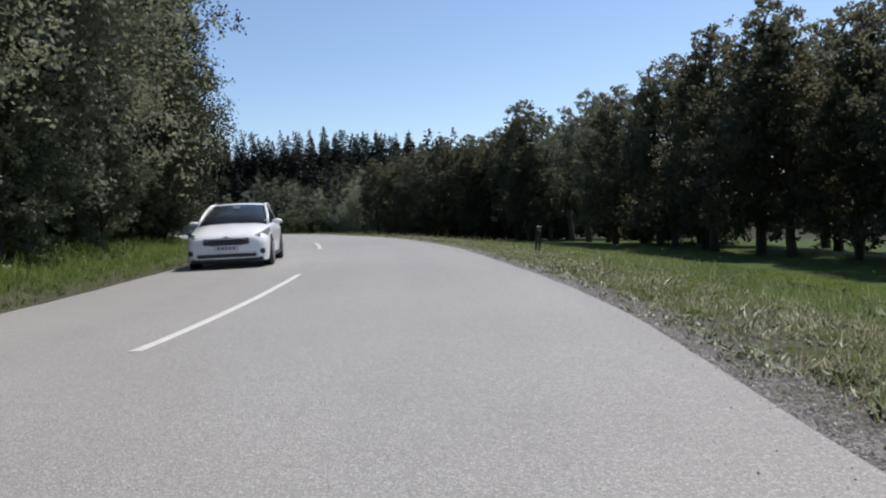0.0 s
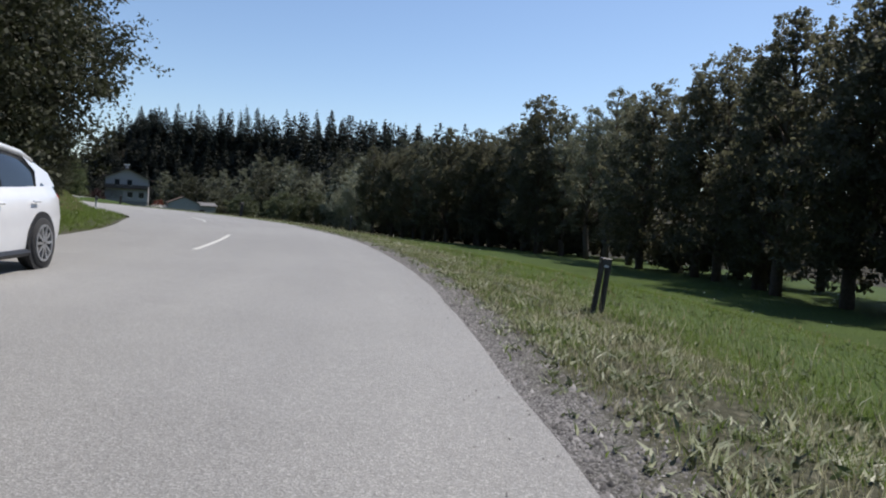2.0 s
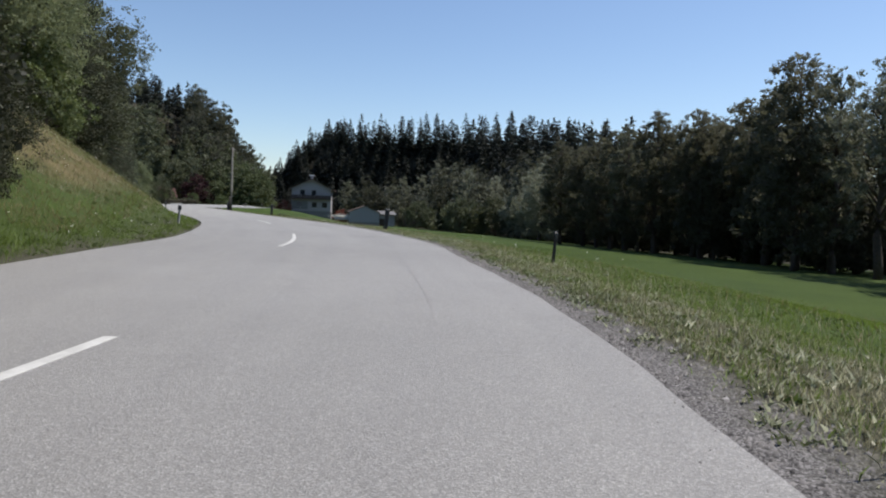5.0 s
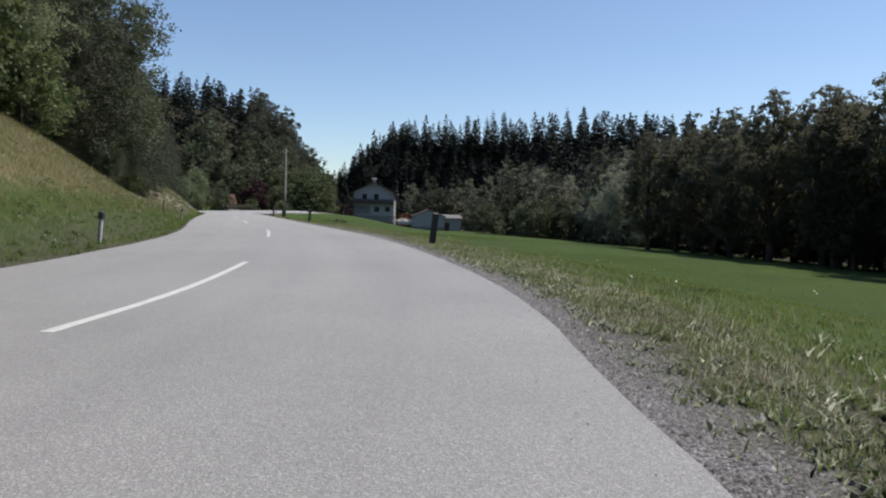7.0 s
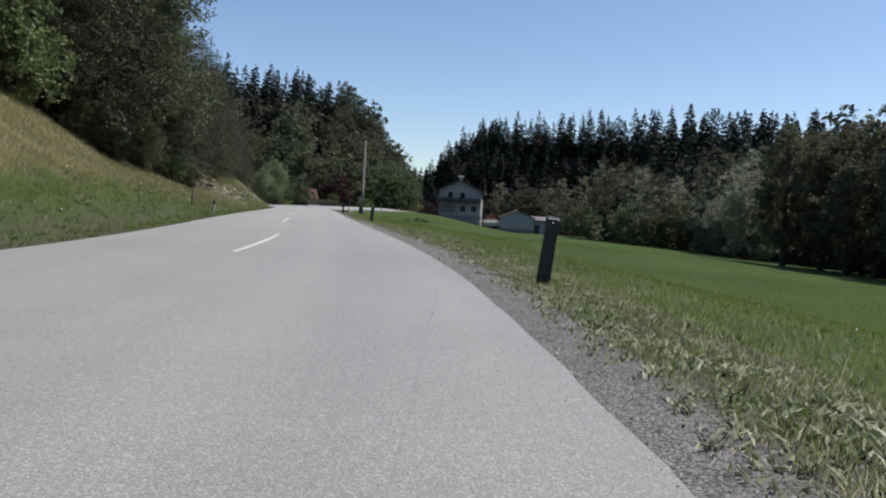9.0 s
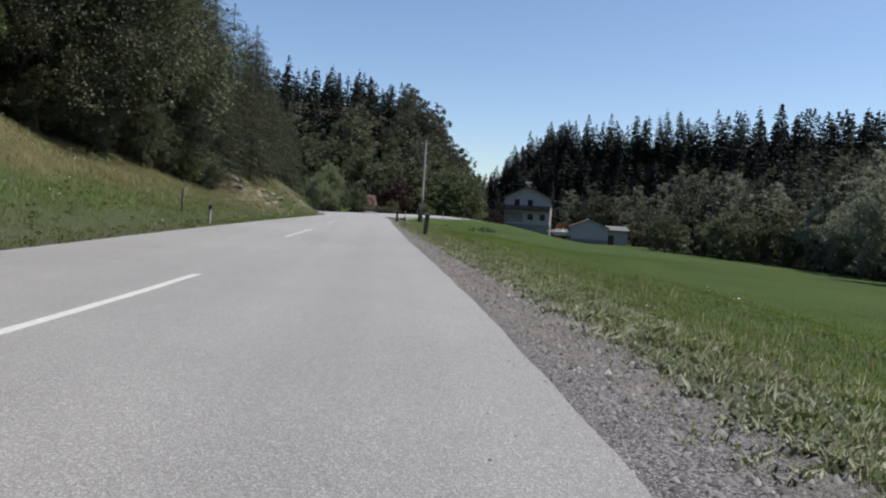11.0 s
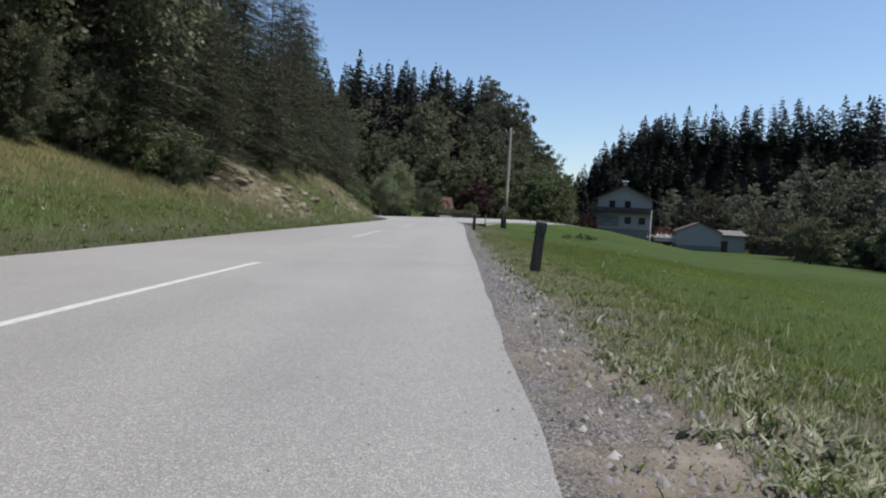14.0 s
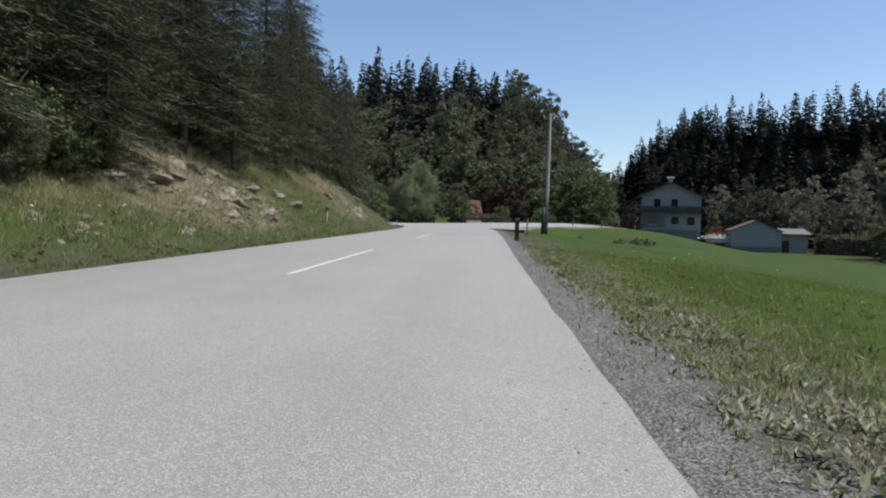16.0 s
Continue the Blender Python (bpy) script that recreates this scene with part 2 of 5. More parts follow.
def big_mesh(name, verts, faces, mat, smooth=False):
    """A mesh from numpy arrays: verts (n, 3), faces (m, k) with k corners each."""
    me = bpy.data.meshes.new(name)
    n, k = faces.shape
    me.vertices.add(len(verts))
    me.vertices.foreach_set("co", np.ascontiguousarray(verts, dtype=np.float32).ravel())
    me.loops.add(n * k)
    me.loops.foreach_set("vertex_index", np.ascontiguousarray(faces, dtype=np.int32).ravel())
    me.polygons.add(n)
    me.polygons.foreach_set("loop_start", np.arange(0, n * k, k, dtype=np.int32))
    if smooth:
        me.polygons.foreach_set("use_smooth", np.ones(n, dtype=bool))
    me.materials.append(mat)
    me.update(calc_edges=True)
    me.validate()
    return me


def bm_mesh(name, bm, mat, smooth=False):
    me = bpy.data.meshes.new(name)
    bmesh.ops.recalc_face_normals(bm, faces=bm.faces)
    bm.to_mesh(me)
    bm.free()
    me.materials.append(mat)
    if smooth:
        me.polygons.foreach_set("use_smooth", [True] * len(me.polygons))
    return me


def part(name, bm, mat, parent, label="", smooth=False, m=None):
    """One mesh object under a thing or a part, from a bmesh or a mesh."""
    me = bm if isinstance(bm, bpy.types.Mesh) else bm_mesh(name, bm, mat, smooth)
    ob = new(name, me)
    ob.parent = parent
    if m is not None:
        ob.matrix_local = m
    return tagged(ob, label)


def box(size, at=(0, 0, 0), bevel=0.0, turn=None, bm=None, segments=1):
    bm = bm or bmesh.new()
    got = bmesh.ops.create_cube(bm, size=1.0)["verts"]
    m = Matrix.Translation(at) @ (turn or Matrix()) @ Matrix.Diagonal((*size, 1))
    bmesh.ops.transform(bm, matrix=m, verts=got)
    if bevel:
        es = list({e for v in got for e in v.link_edges})
        bmesh.ops.bevel(bm, geom=es, offset=bevel, segments=segments, affect="EDGES", profile=0.5)
    return bm


def tube(points, radii, sides=8, bm=None, cap=True):
    """A tapered tube along points."""
    bm = bm or bmesh.new()
    rings = []
    for i, (p, r) in enumerate(zip(points, radii)):
        a, c = Vector(points[max(0, i - 1)]), Vector(points[min(len(points) - 1, i + 1)])
        q = (c - a).normalized().to_track_quat("Z", "Y")
        rings.append([bm.verts.new(Vector(p) + q @ Vector((math.cos(2 * math.pi * k / sides) * r, math.sin(2 * math.pi * k / sides) * r, 0))) for k in range(sides)])
    for a, c in zip(rings, rings[1:]):
        for k in range(sides):
            bm.faces.new((a[k], a[(k + 1) % sides], c[(k + 1) % sides], c[k]))
    if cap:
        bm.faces.new(rings[0][::-1])
        bm.faces.new(rings[-1])
    return bm


def empty(name, m, label="", category="", group="", kind=""):
    ob = new(name)
    ob.empty_display_size = 0.2
    ob.matrix_basis = m
    return tagged(ob, label, category, group, kind)


# ---------------------------------------------------------------- the lie of the land
CENTRE = [(-62, -68), (-42, -44), (-22, -20), (-2.15, 1.1), (2.85, 6.25), (7.1, 11.7), (11.3, 17.7), (15.7, 25.6), (18.7, 33.4), (20.66, 39.1),
          (22.45, 48.3), (23.33, 56.0), (23.7, 64.0), (24.0, 75.0), (24.4, 85.0), (24.9, 96.0), (25.6, 108.0), (26.2, 120.0), (26.6, 132.0),
          (25.9, 145.0), (22.5, 158.0), (15.5, 169.0), (5.0, 177.0), (-12.0, 184.0), (-40.0, 190.0)]
SIDE = [(24.0, 146.0, 0.0), (32.0, 153.0, 0.05), (40.0, 160.0, 0.10), (47.0, 169.0, -0.04), (54.0, 182.0, -1.0), (60.0, 196.0, -2.0), (63.0, 206.0, -2.3)]
HALF = 3.58


def glide(points, spacing):
    """Points along a smooth line through the given ones."""
    p = np.array(points, float)
    ext = np.vstack([2 * p[0] - p[1], p, 2 * p[-1] - p[-2]])
    out = []
    for i in range(1, len(ext) - 2):
        a, b_, c, d = ext[i - 1:i + 3]
        n = max(2, int(np.linalg.norm(c - b_) / spacing))
        for t in np.arange(n) / n:
            out.append(0.5 * (2 * b_ + (c - a) * t + (2 * a - 5 * b_ + 4 * c - d) * t * t + (3 * b_ - a - 3 * c + d) * t ** 3))
    out.append(p[-1])
    return np.array(out)


LINE = glide(CENTRE, 1.0)
TANGENT = np.gradient(LINE, axis=0)
TANGENT /= np.linalg.norm(TANGENT, axis=1)[:, None]
RIGHTWARD = np.c_[TANGENT[:, 1], -TANGENT[:, 0]]
LENGTH = np.r_[0, np.cumsum(np.linalg.norm(np.diff(LINE, axis=0), axis=1))]
SIDELINE = glide(SIDE, 1.0)


def nearest(line, xy):
    """For each place: the index of the nearest point of the line."""
    out = np.empty(len(xy), int)
    for i in range(0, len(xy), 4000):
        c = xy[i:i + 4000]
        out[i:i + 4000] = ((c[:, None, :] - line[None, :, :2]) ** 2).sum(2).argmin(1)
    return out


def offset(xy):
    """Signed distance from the road's middle, to the right positive, and the nearest index."""
    xy = np.atleast_2d(np.asarray(xy, float))
    i = nearest(LINE, xy)
    rel = xy - LINE[i]
    across = (rel * RIGHTWARD[i]).sum(1)
    far = np.linalg.norm(rel, axis=1)
    return np.where(far > np.abs(across) * 1.3 + 1, np.sign(across) * far, across), i


def smooth(a, b_, x):
    t = np.clip((x - a) / (b_ - a), 0, 1)
    return t * t * (3 - 2 * t)


FOOT_R = np.array([(70, -300), (80, -60), (90, 0), (98, 60), (100, 130), (104, 180), (108, 215), (98, 250), (50, 303), (72, 360), (110, 500), (160, 800)], float)


def land(xy):
    """Height of the ground, and the shares of dry grass and of forest floor."""
    xy = np.atleast_2d(np.asarray(xy, float))
    x, y = xy[:, 0], xy[:, 1]
    d, i = offset(xy)
    ly = LINE[i, 1]
    # right: shoulder, verge, meadow falling to the stream
    v = d - HALF
    level = 1 - 0.9 * smooth(150, 172, y) * (1 - smooth(30, 44, x))
    late = smooth(55, 100, y)
    right = -0.05 - 0.22 * smooth(0.7, 3.0, v) - level * ((1.5 - 0.6 * late) * smooth(1.5, 15.0, v) + (0.039 + 0.018 * late) * np.clip(v - 8, 0, 60))
    foot = np.interp(y, FOOT_R[:, 1], FOOT_R[:, 0])
    right = right + (8 + 25 * smooth(120, 270, y)) * smooth(0, 50, x - foot - 10)
    # left: verge and bank, then the wooded hill
    u = -d - HALF
    steep = 0.22 + 0.48 * smooth(36, 52, ly) - 0.25 * smooth(70, 80, ly) - 0.06 * smooth(88, 95, ly) + 0.26 * smooth(98, 104, ly) + 0.17 * smooth(107, 116, ly) - 0.62 * smooth(131, 148, ly)
    reach = 7.5 + 3.0 * smooth(40, 60, ly) - 4.0 * smooth(75, 98, ly) - 0.8 * smooth(100, 125, ly)
    start = 1.9 - 0.9 * smooth(28, 50, ly)
    rise = np.clip(u - start, 0, None)
    left = -0.04 + 0.08 * smooth(0.3, 1.6, u) + steep * np.minimum(rise, reach) + 0.36 * np.clip(rise - reach, 0, 62)
    left = left * (1 - 0.9 * smooth(142, 176, ly))
    z = np.where(d > 0, right, left)
    z = np.where(np.abs(d) < HALF, -0.07, z)
    # the wooded hill across the end of the valley
    hump = 33 * smooth(198, 264, y - 0.35 * np.maximum(x - 20, 0)) * (1 - smooth(42, 74, x - 0.12 * (y - 250)))
    z = z + np.where(y > 190, hump, 0)
    # side road bed
    k = nearest(SIDELINE, xy)
    ds = np.linalg.norm(xy - SIDELINE[k, :2], axis=1)
    w = (1 - smooth(2.4, 5.5 + 14 * smooth(42, 54, x), ds)) * smooth(3.2, 4.5, np.abs(d))
    z = z * (1 - w) + (SIDELINE[k, 2] - 0.06) * w
    far = smooth(500, 900, np.hypot(x, y - 100))
    z = z * (1 - 0.5 * far)
    dry = smooth(1.9, 4.4, u) * smooth(38, 50, ly) * (1 - 0.45 * smooth(70, 82, ly)) * (1 - smooth(126, 140, ly)) * (d < 0)
    wood = np.where(d < 0, smooth(reach - 1.5, reach + 1.0, rise), 0) + smooth(-14, -4, x - foot) * (d > 0) + smooth(2, 9, hump)
    return z, np.clip(dry, 0, 1), np.clip(wood, 0, 1)


def spread(*runs):
    return np.unique(np.round(np.concatenate([np.arange(a, b_, c) for a, b_, c in runs]), 3))


gx = spread((-1500, -160, 90), (-160, -20, 7), (-20, -6, 1.4), (-6, 40, 0.6), (40, 60, 1.5), (60, 200, 6), (200, 420, 18), (420, 2600, 120))
gy = spread((-1200, -140, 90), (-140, -20, 8), (-20, -4, 1.5), (-4, 112, 0.65), (112, 180, 1.6), (180, 420, 6), (420, 3000, 120))
GX, GY = np.meshgrid(gx, gy)
pts = np.c_[GX.ravel(), GY.ravel()]
gz, gdry, gwood = land(pts)
gd, gi = offset(pts)
rough_z = np.array([noise.noise((px * 0.6, py * 0.6, 0)) for px, py in pts]) * np.where(np.abs(gd) > HALF + 0.8, 0.035, 0.0)
q = np.arange(len(gx) * len(gy)).reshape(len(gy), len(gx))
quads = np.stack([q[:-1, :-1], q[:-1, 1:], q[1:, 1:], q[1:, :-1]], -1).reshape(-1, 4)
ground_mesh = big_mesh("ground", np.c_[pts, gz + rough_z], quads, GROUND, True)
gs, gu = LENGTH[gi], -gd - HALF
gbare = (np.exp(-((gs - 202) / 5.2) ** 2) + 0.8 * np.exp(-((gs - 221) / 4.5) ** 2)) * smooth(1.0, 2.2, gu) * (1 - smooth(5.8, 7.4, gu))
gbare = gbare + 0.42 * (gd > HALF - 0.3) * smooth(150, 156, gs) * (1 - smooth(170, 178, gs)) * (1 - smooth(1.2, 2.0, gd - HALF))
for key, values in (("side", np.where(gd > 0, gd - HALF + 0.3 + 0.32 * (1 - smooth(36, 50, LINE[gi, 1])) - 0.15 * smooth(53, 60, LINE[gi, 1]) * (1 - smooth(76, 83, LINE[gi, 1])), np.minimum(-gd - HALF + 1.45, 3.7))), ("dry", gdry), ("wood", gwood), ("bare", gbare)):
    ground_mesh.attributes.new(key, "FLOAT", "POINT").data.foreach_set("value", values.astype(np.float32))
SHEET = (gz + rough_z).reshape(len(gy), len(gx))


def surface(xy):
    """Height of the ground sheet, its unevenness included."""
    xy = np.atleast_2d(np.asarray(xy, float))
    i = np.clip(np.searchsorted(gx, xy[:, 0]) - 1, 0, len(gx) - 2)
    j = np.clip(np.searchsorted(gy, xy[:, 1]) - 1, 0, len(gy) - 2)
    u = (xy[:, 0] - gx[i]) / (gx[i + 1] - gx[i])
    w = (xy[:, 1] - gy[j]) / (gy[j + 1] - gy[j])
    return (SHEET[j, i] * (1 - u) + SHEET[j, i + 1] * u) * (1 - w) + (SHEET[j + 1, i] * (1 - u) + SHEET[j + 1, i + 1] * u) * w


def height(x, y):
    return float(surface([(x, y)])[0])


ground = tagged(new("ground", ground_mesh), "green meadow, grassy verge and dry grass bank along the road", "ground", kind="structure")


def strip(name, line, tangent_right, half, z, mat, ragged=0.0, thick=0.12, heights=None, flare=0.0, more_right=None, lean=0.0):
    """A slab along a line, with slightly ragged edges."""
    n = len(line)
    cols = np.linspace(-1, 1, 7)
    verts, faces = [], []
    for k in range(n):
        zz = z if heights is None else heights[k]
        for c in cols:
            e = ragged * noise.noise((k * 0.37, c * 9.1, 3.3)) if abs(c) == 1 else 0
            p = line[k, :2] + tangent_right[k] * (c * (float(half if np.isscalar(half) else half[k]) + e + flare * max(0.0, 1 - k / 16) ** 2))
            if more_right is not None and c > 0:
                p = p + tangent_right[k] * (c * more_right[k])
            verts.append((p[0], p[1], zz + lean * (1 - c) / 2 * min(1.0, k / 12)))
    w = len(cols)
    for k in range(n - 1):
        for c in range(w - 1):
            a = k * w + c
            faces.append((a, a + 1, a + w + 1, a + w))
    base = len(verts)
    for k in range(n):
        for c in (0, w - 1):
            vx = verts[k * w + c]
            verts.append((vx[0], vx[1], vx[2] - thick))
    for k in range(n - 1):
        faces.append((k * w, k * w + w, base + 2 * k + 2, base + 2 * k))
        faces.append((k * w + w - 1, base + 2 * k + 1, base + 2 * k + 3, k * w + 2 * w - 1))
    me = mesh_of(name, verts, faces, mat)
    run = np.r_[0, np.cumsum(np.linalg.norm(np.diff(line[:, :2], axis=0), axis=1))]
    reach = np.asarray(half) * np.ones(n)
    across = np.r_[(reach[:, None] * cols[None]).ravel(), (reach[:, None] * np.array([-1.0, 1.0])).ravel()]
    for key, values in (("across", across), ("along", np.r_[np.repeat(run, w), np.repeat(run, 2)])):
        me.attributes.new(key, "FLOAT", "POINT").data.foreach_set("value", values.astype(np.float32))
    return me


FINE = glide(CENTRE, 0.35)
FT = np.gradient(FINE, axis=0)
FT /= np.linalg.norm(FT, axis=1)[:, None]
FR = np.c_[FT[:, 1], -FT[:, 0]]
FLEN = np.r_[0, np.cumsum(np.linalg.norm(np.diff(FINE, axis=0), axis=1))]
half_left = HALF - 0.13 * (1 - smooth(103, 122, FLEN))
half_right = np.interp(FLEN, [88, 100, 112, 120, 130, 142, 154, 160, 166, 172, 178, 190], [3.66, 3.58, 3.54, 3.46, 3.49, 3.43, 3.27, 3.30, 3.39, 3.50, 3.58, 3.64])
road = tagged(new("road", strip("road", FINE, FR, half_left, 0.0, ASPHALT, 0.03, more_right=half_right - half_left)), "pale grey worn asphalt country road", "road", kind="structure")
st = np.gradient(SIDELINE[:, :2], axis=0)
st /= np.linalg.norm(st, axis=1)[:, None]
tagged(new("side_road", strip("side_road", SIDELINE, np.c_[st[:, 1], -st[:, 0]], 2.7, 0, ASPHALT, 0.1, 0.5, SIDELINE[:, 2] - 0.006, 11.0, lean=0.32)), "pale side road leading off to a house", "road", kind="structure")

# ---------------------------------------------------------------- road markings
MARKS = ((97.3, 104.3, -0.54, -0.29), (115.0, 121.5, -0.32, -0.15), (132.5, 139.5, -0.50, -0.32), (150.3, 157.4, -0.40, -0.12), (168.7, 176.7, -0.28, -0.12), (188.3, 196.4, -0.24, -0.24), (206.4, 214.0, -0.2, -0.18))


def along(s, d=0.0):
    i = int(np.searchsorted(FLEN, s))
    i = min(max(i, 1), len(FLEN) - 1)
    f = (s - FLEN[i - 1]) / (FLEN[i] - FLEN[i - 1])
    return (FINE[i - 1] * (1 - f) + FINE[i] * f) + FR[i] * d


for s0, s1, da, db in MARKS:
    verts, faces = [], []
    steps = 20
    for k in range(steps + 1):
        sv = s0 + (s1 - s0) * k / steps
        for c in (-1, 1):
            w = 0.052 + 0.006 * noise.noise((sv * 3, c, 0.5))
            px, py = along(sv, da + (db - da) * k / steps + c * w)
            verts += [(px, py, 0.004), (px, py, 0.0005)]
    for k in range(steps):
        a = 4 * k
        faces += [(a, a + 2, a + 6, a + 4), (a, a + 4, a + 5, a + 1), (a + 2, a + 3, a + 7, a + 6)]
    faces += [(0, 1, 3, 2), (4 * steps, 4 * steps + 2, 4 * steps + 3, 4 * steps + 1)]
    tagged(new("road_marking", mesh_of("road_marking", verts, faces, PAINT)), "white painted dash along the middle of the road", "road marking", "centre line dashes")

TAR = plain("crack_seal", (0.235, 0.229, 0.222), 0.75, 0, 12, 0.3, 0.2)
verts, faces = [], []
for k in range(100):
    sv = 122 + k * 0.25
    dd = float(np.interp(sv, [122, 130, 135, 138.5, 143, 147], [2.15, 2.16, 2.11, 2.24, 2.58, 2.95])) + 0.01 * noise.noise((sv * 0.4, 2, 0))
    w = 0.007 + 0.006 * noise.noise((sv * 0.9, 7, 1))
    for c in (-1, 1):
        px, py = along(sv, dd + c * w)
        verts.append((px, py, 0.003))
    if k:
        faces.append((2 * k - 2, 2 * k - 1, 2 * k + 1, 2 * k))
tagged(new("crack_seal", mesh_of("crack_seal", verts, faces, TAR)), "dark sealed seam running along the lane", "road seam", kind="structure")

# ---------------------------------------------------------------- plants: builders
rng = np.random.default_rng(7)


def leaf_cards(centres, size, rnd, aspect=0.55, up=0.0, vary=0.4):
    """Rhombic leaves at the centres, turned at random (up: how far they face the sky)."""
    n = len(centres)
    axis = rnd.normal(size=(n, 3))
    axis /= np.linalg.norm(axis, axis=1)[:, None]
    nrm = rnd.normal(size=(n, 3)) + np.array([0, 0, up])
    side = np.cross(axis, nrm)
    side /= np.linalg.norm(side, axis=1)[:, None] + 1e-9
    ln = (size * (1 - vary + 2 * vary * rnd.random(n)))[:, None]
    a, b_ = axis * ln * 0.5, side * ln * 0.5 * aspect
    v = np.stack([centres - a, centres + b_ - a * 0.1, centres + a, centres - b_ - a * 0.1], 1).reshape(-1, 3)
    return v, np.arange(4 * n).reshape(-1, 4)


def joined(chunks):
    verts, faces, base = [], [], 0
    for v, f in chunks:
        verts.append(v)
        faces.append(f + base)
        base += len(v)
    return np.vstack(verts), np.vstack(faces)


def broadleaf_shape(seed, tall, wide, leaves, size, low=0.18, lobes=16, slim=1.0):
    """Limb lines and leaves of a broad-leaved tree, its foot at the origin."""
    rnd = np.random.default_rng(seed)
    lines = []
    lean = rnd.normal(0, 0.03, 2)
    trunk = [(lean[0] * z + 0.12 * math.sin(z * 0.9 + seed), lean[1] * z + 0.1 * math.cos(z * 0.7 + seed), z) for z in np.linspace(-0.4, tall * 0.86, 9)]
    lines.append((trunk, [0.021 * tall * (1 - 0.88 * k / 8) + 0.01 for k in range(9)]))
    blobs = []
    for k in range(lobes):
        f = (k + 0.5) / lobes
        z = tall * (low + (1 - low) * f ** 0.9 * 0.97)
        prof = math.sin(math.pi * min(1, (0.16 + 0.84 * f) ** slim)) ** 0.7
        ang = k * 2.4 + rnd.uniform(-0.5, 0.5)
        r = wide * prof * rnd.uniform(0.45, 0.85) + 0.1
        c = np.array([lean[0] * z + r * math.cos(ang), lean[1] * z + r * math.sin(ang), z])
        rad = wide * rnd.uniform(0.24, 0.5) * (0.38 + 0.77 * prof)
        blobs.append((c, rad))
        root = np.array([lean[0] * z * 0.6, lean[1] * z * 0.6, max(tall * 0.12, z - r * 0.9 - 0.4)])
        mid = (root + c) / 2 + np.array([0, 0, 0.12 * r])
        lines.append(([tuple(root), tuple(mid), tuple(c)], [0.0075 * tall * (1 - 0.5 * f), 0.0045 * tall * (1 - 0.4 * f), 0.01]))
    share = np.array([r ** 2 for _, r in blobs])
    share /= share.sum()
    cents = []
    for (c, r), w in zip(blobs, share):
        n = int(leaves * w)
        twigs = rnd.normal(size=(max(6, n // 26), 3))
        twigs /= np.linalg.norm(twigs, axis=1)[:, None]
        twigs *= (rnd.random(len(twigs)) ** 0.45)[:, None] * r * np.array([1, 1, 0.82]) * (0.6 + 0.85 * rnd.random((len(twigs), 1)) ** 1.5)
        pick = rnd.integers(0, len(twigs), n)
        cents.append(c + twigs[pick] + rnd.normal(0, r * 0.065 + size * 0.35, (n, 3)) * np.array([1, 1, 0.8]))
    cents = np.vstack(cents)
    cents = cents[cents[:, 2] > 0.25]
    return lines, leaf_cards(cents, size, rnd, 0.6, 0.8)


def trunk_bm(lines):
    """The trunk and its limbs, one bmesh."""
    bm = tube(*lines[0], 9)
    for pts_, radii in lines[1:]:
        tube(pts_, radii, 5, bm)
    return bm


def broadleaf(name, seed, tall, wide, leaves, size, mat, label, category="tree", group="", **more):
    lines, (v, f) = broadleaf_shape(seed, tall, wide, leaves, size, **more)
    top = empty(name, Matrix(), label, category, group)
    part("trunk", trunk_bm(lines), BARK, top, "", True)
    part("crown", big_mesh("crown", v, f, mat), mat, top)
    return top


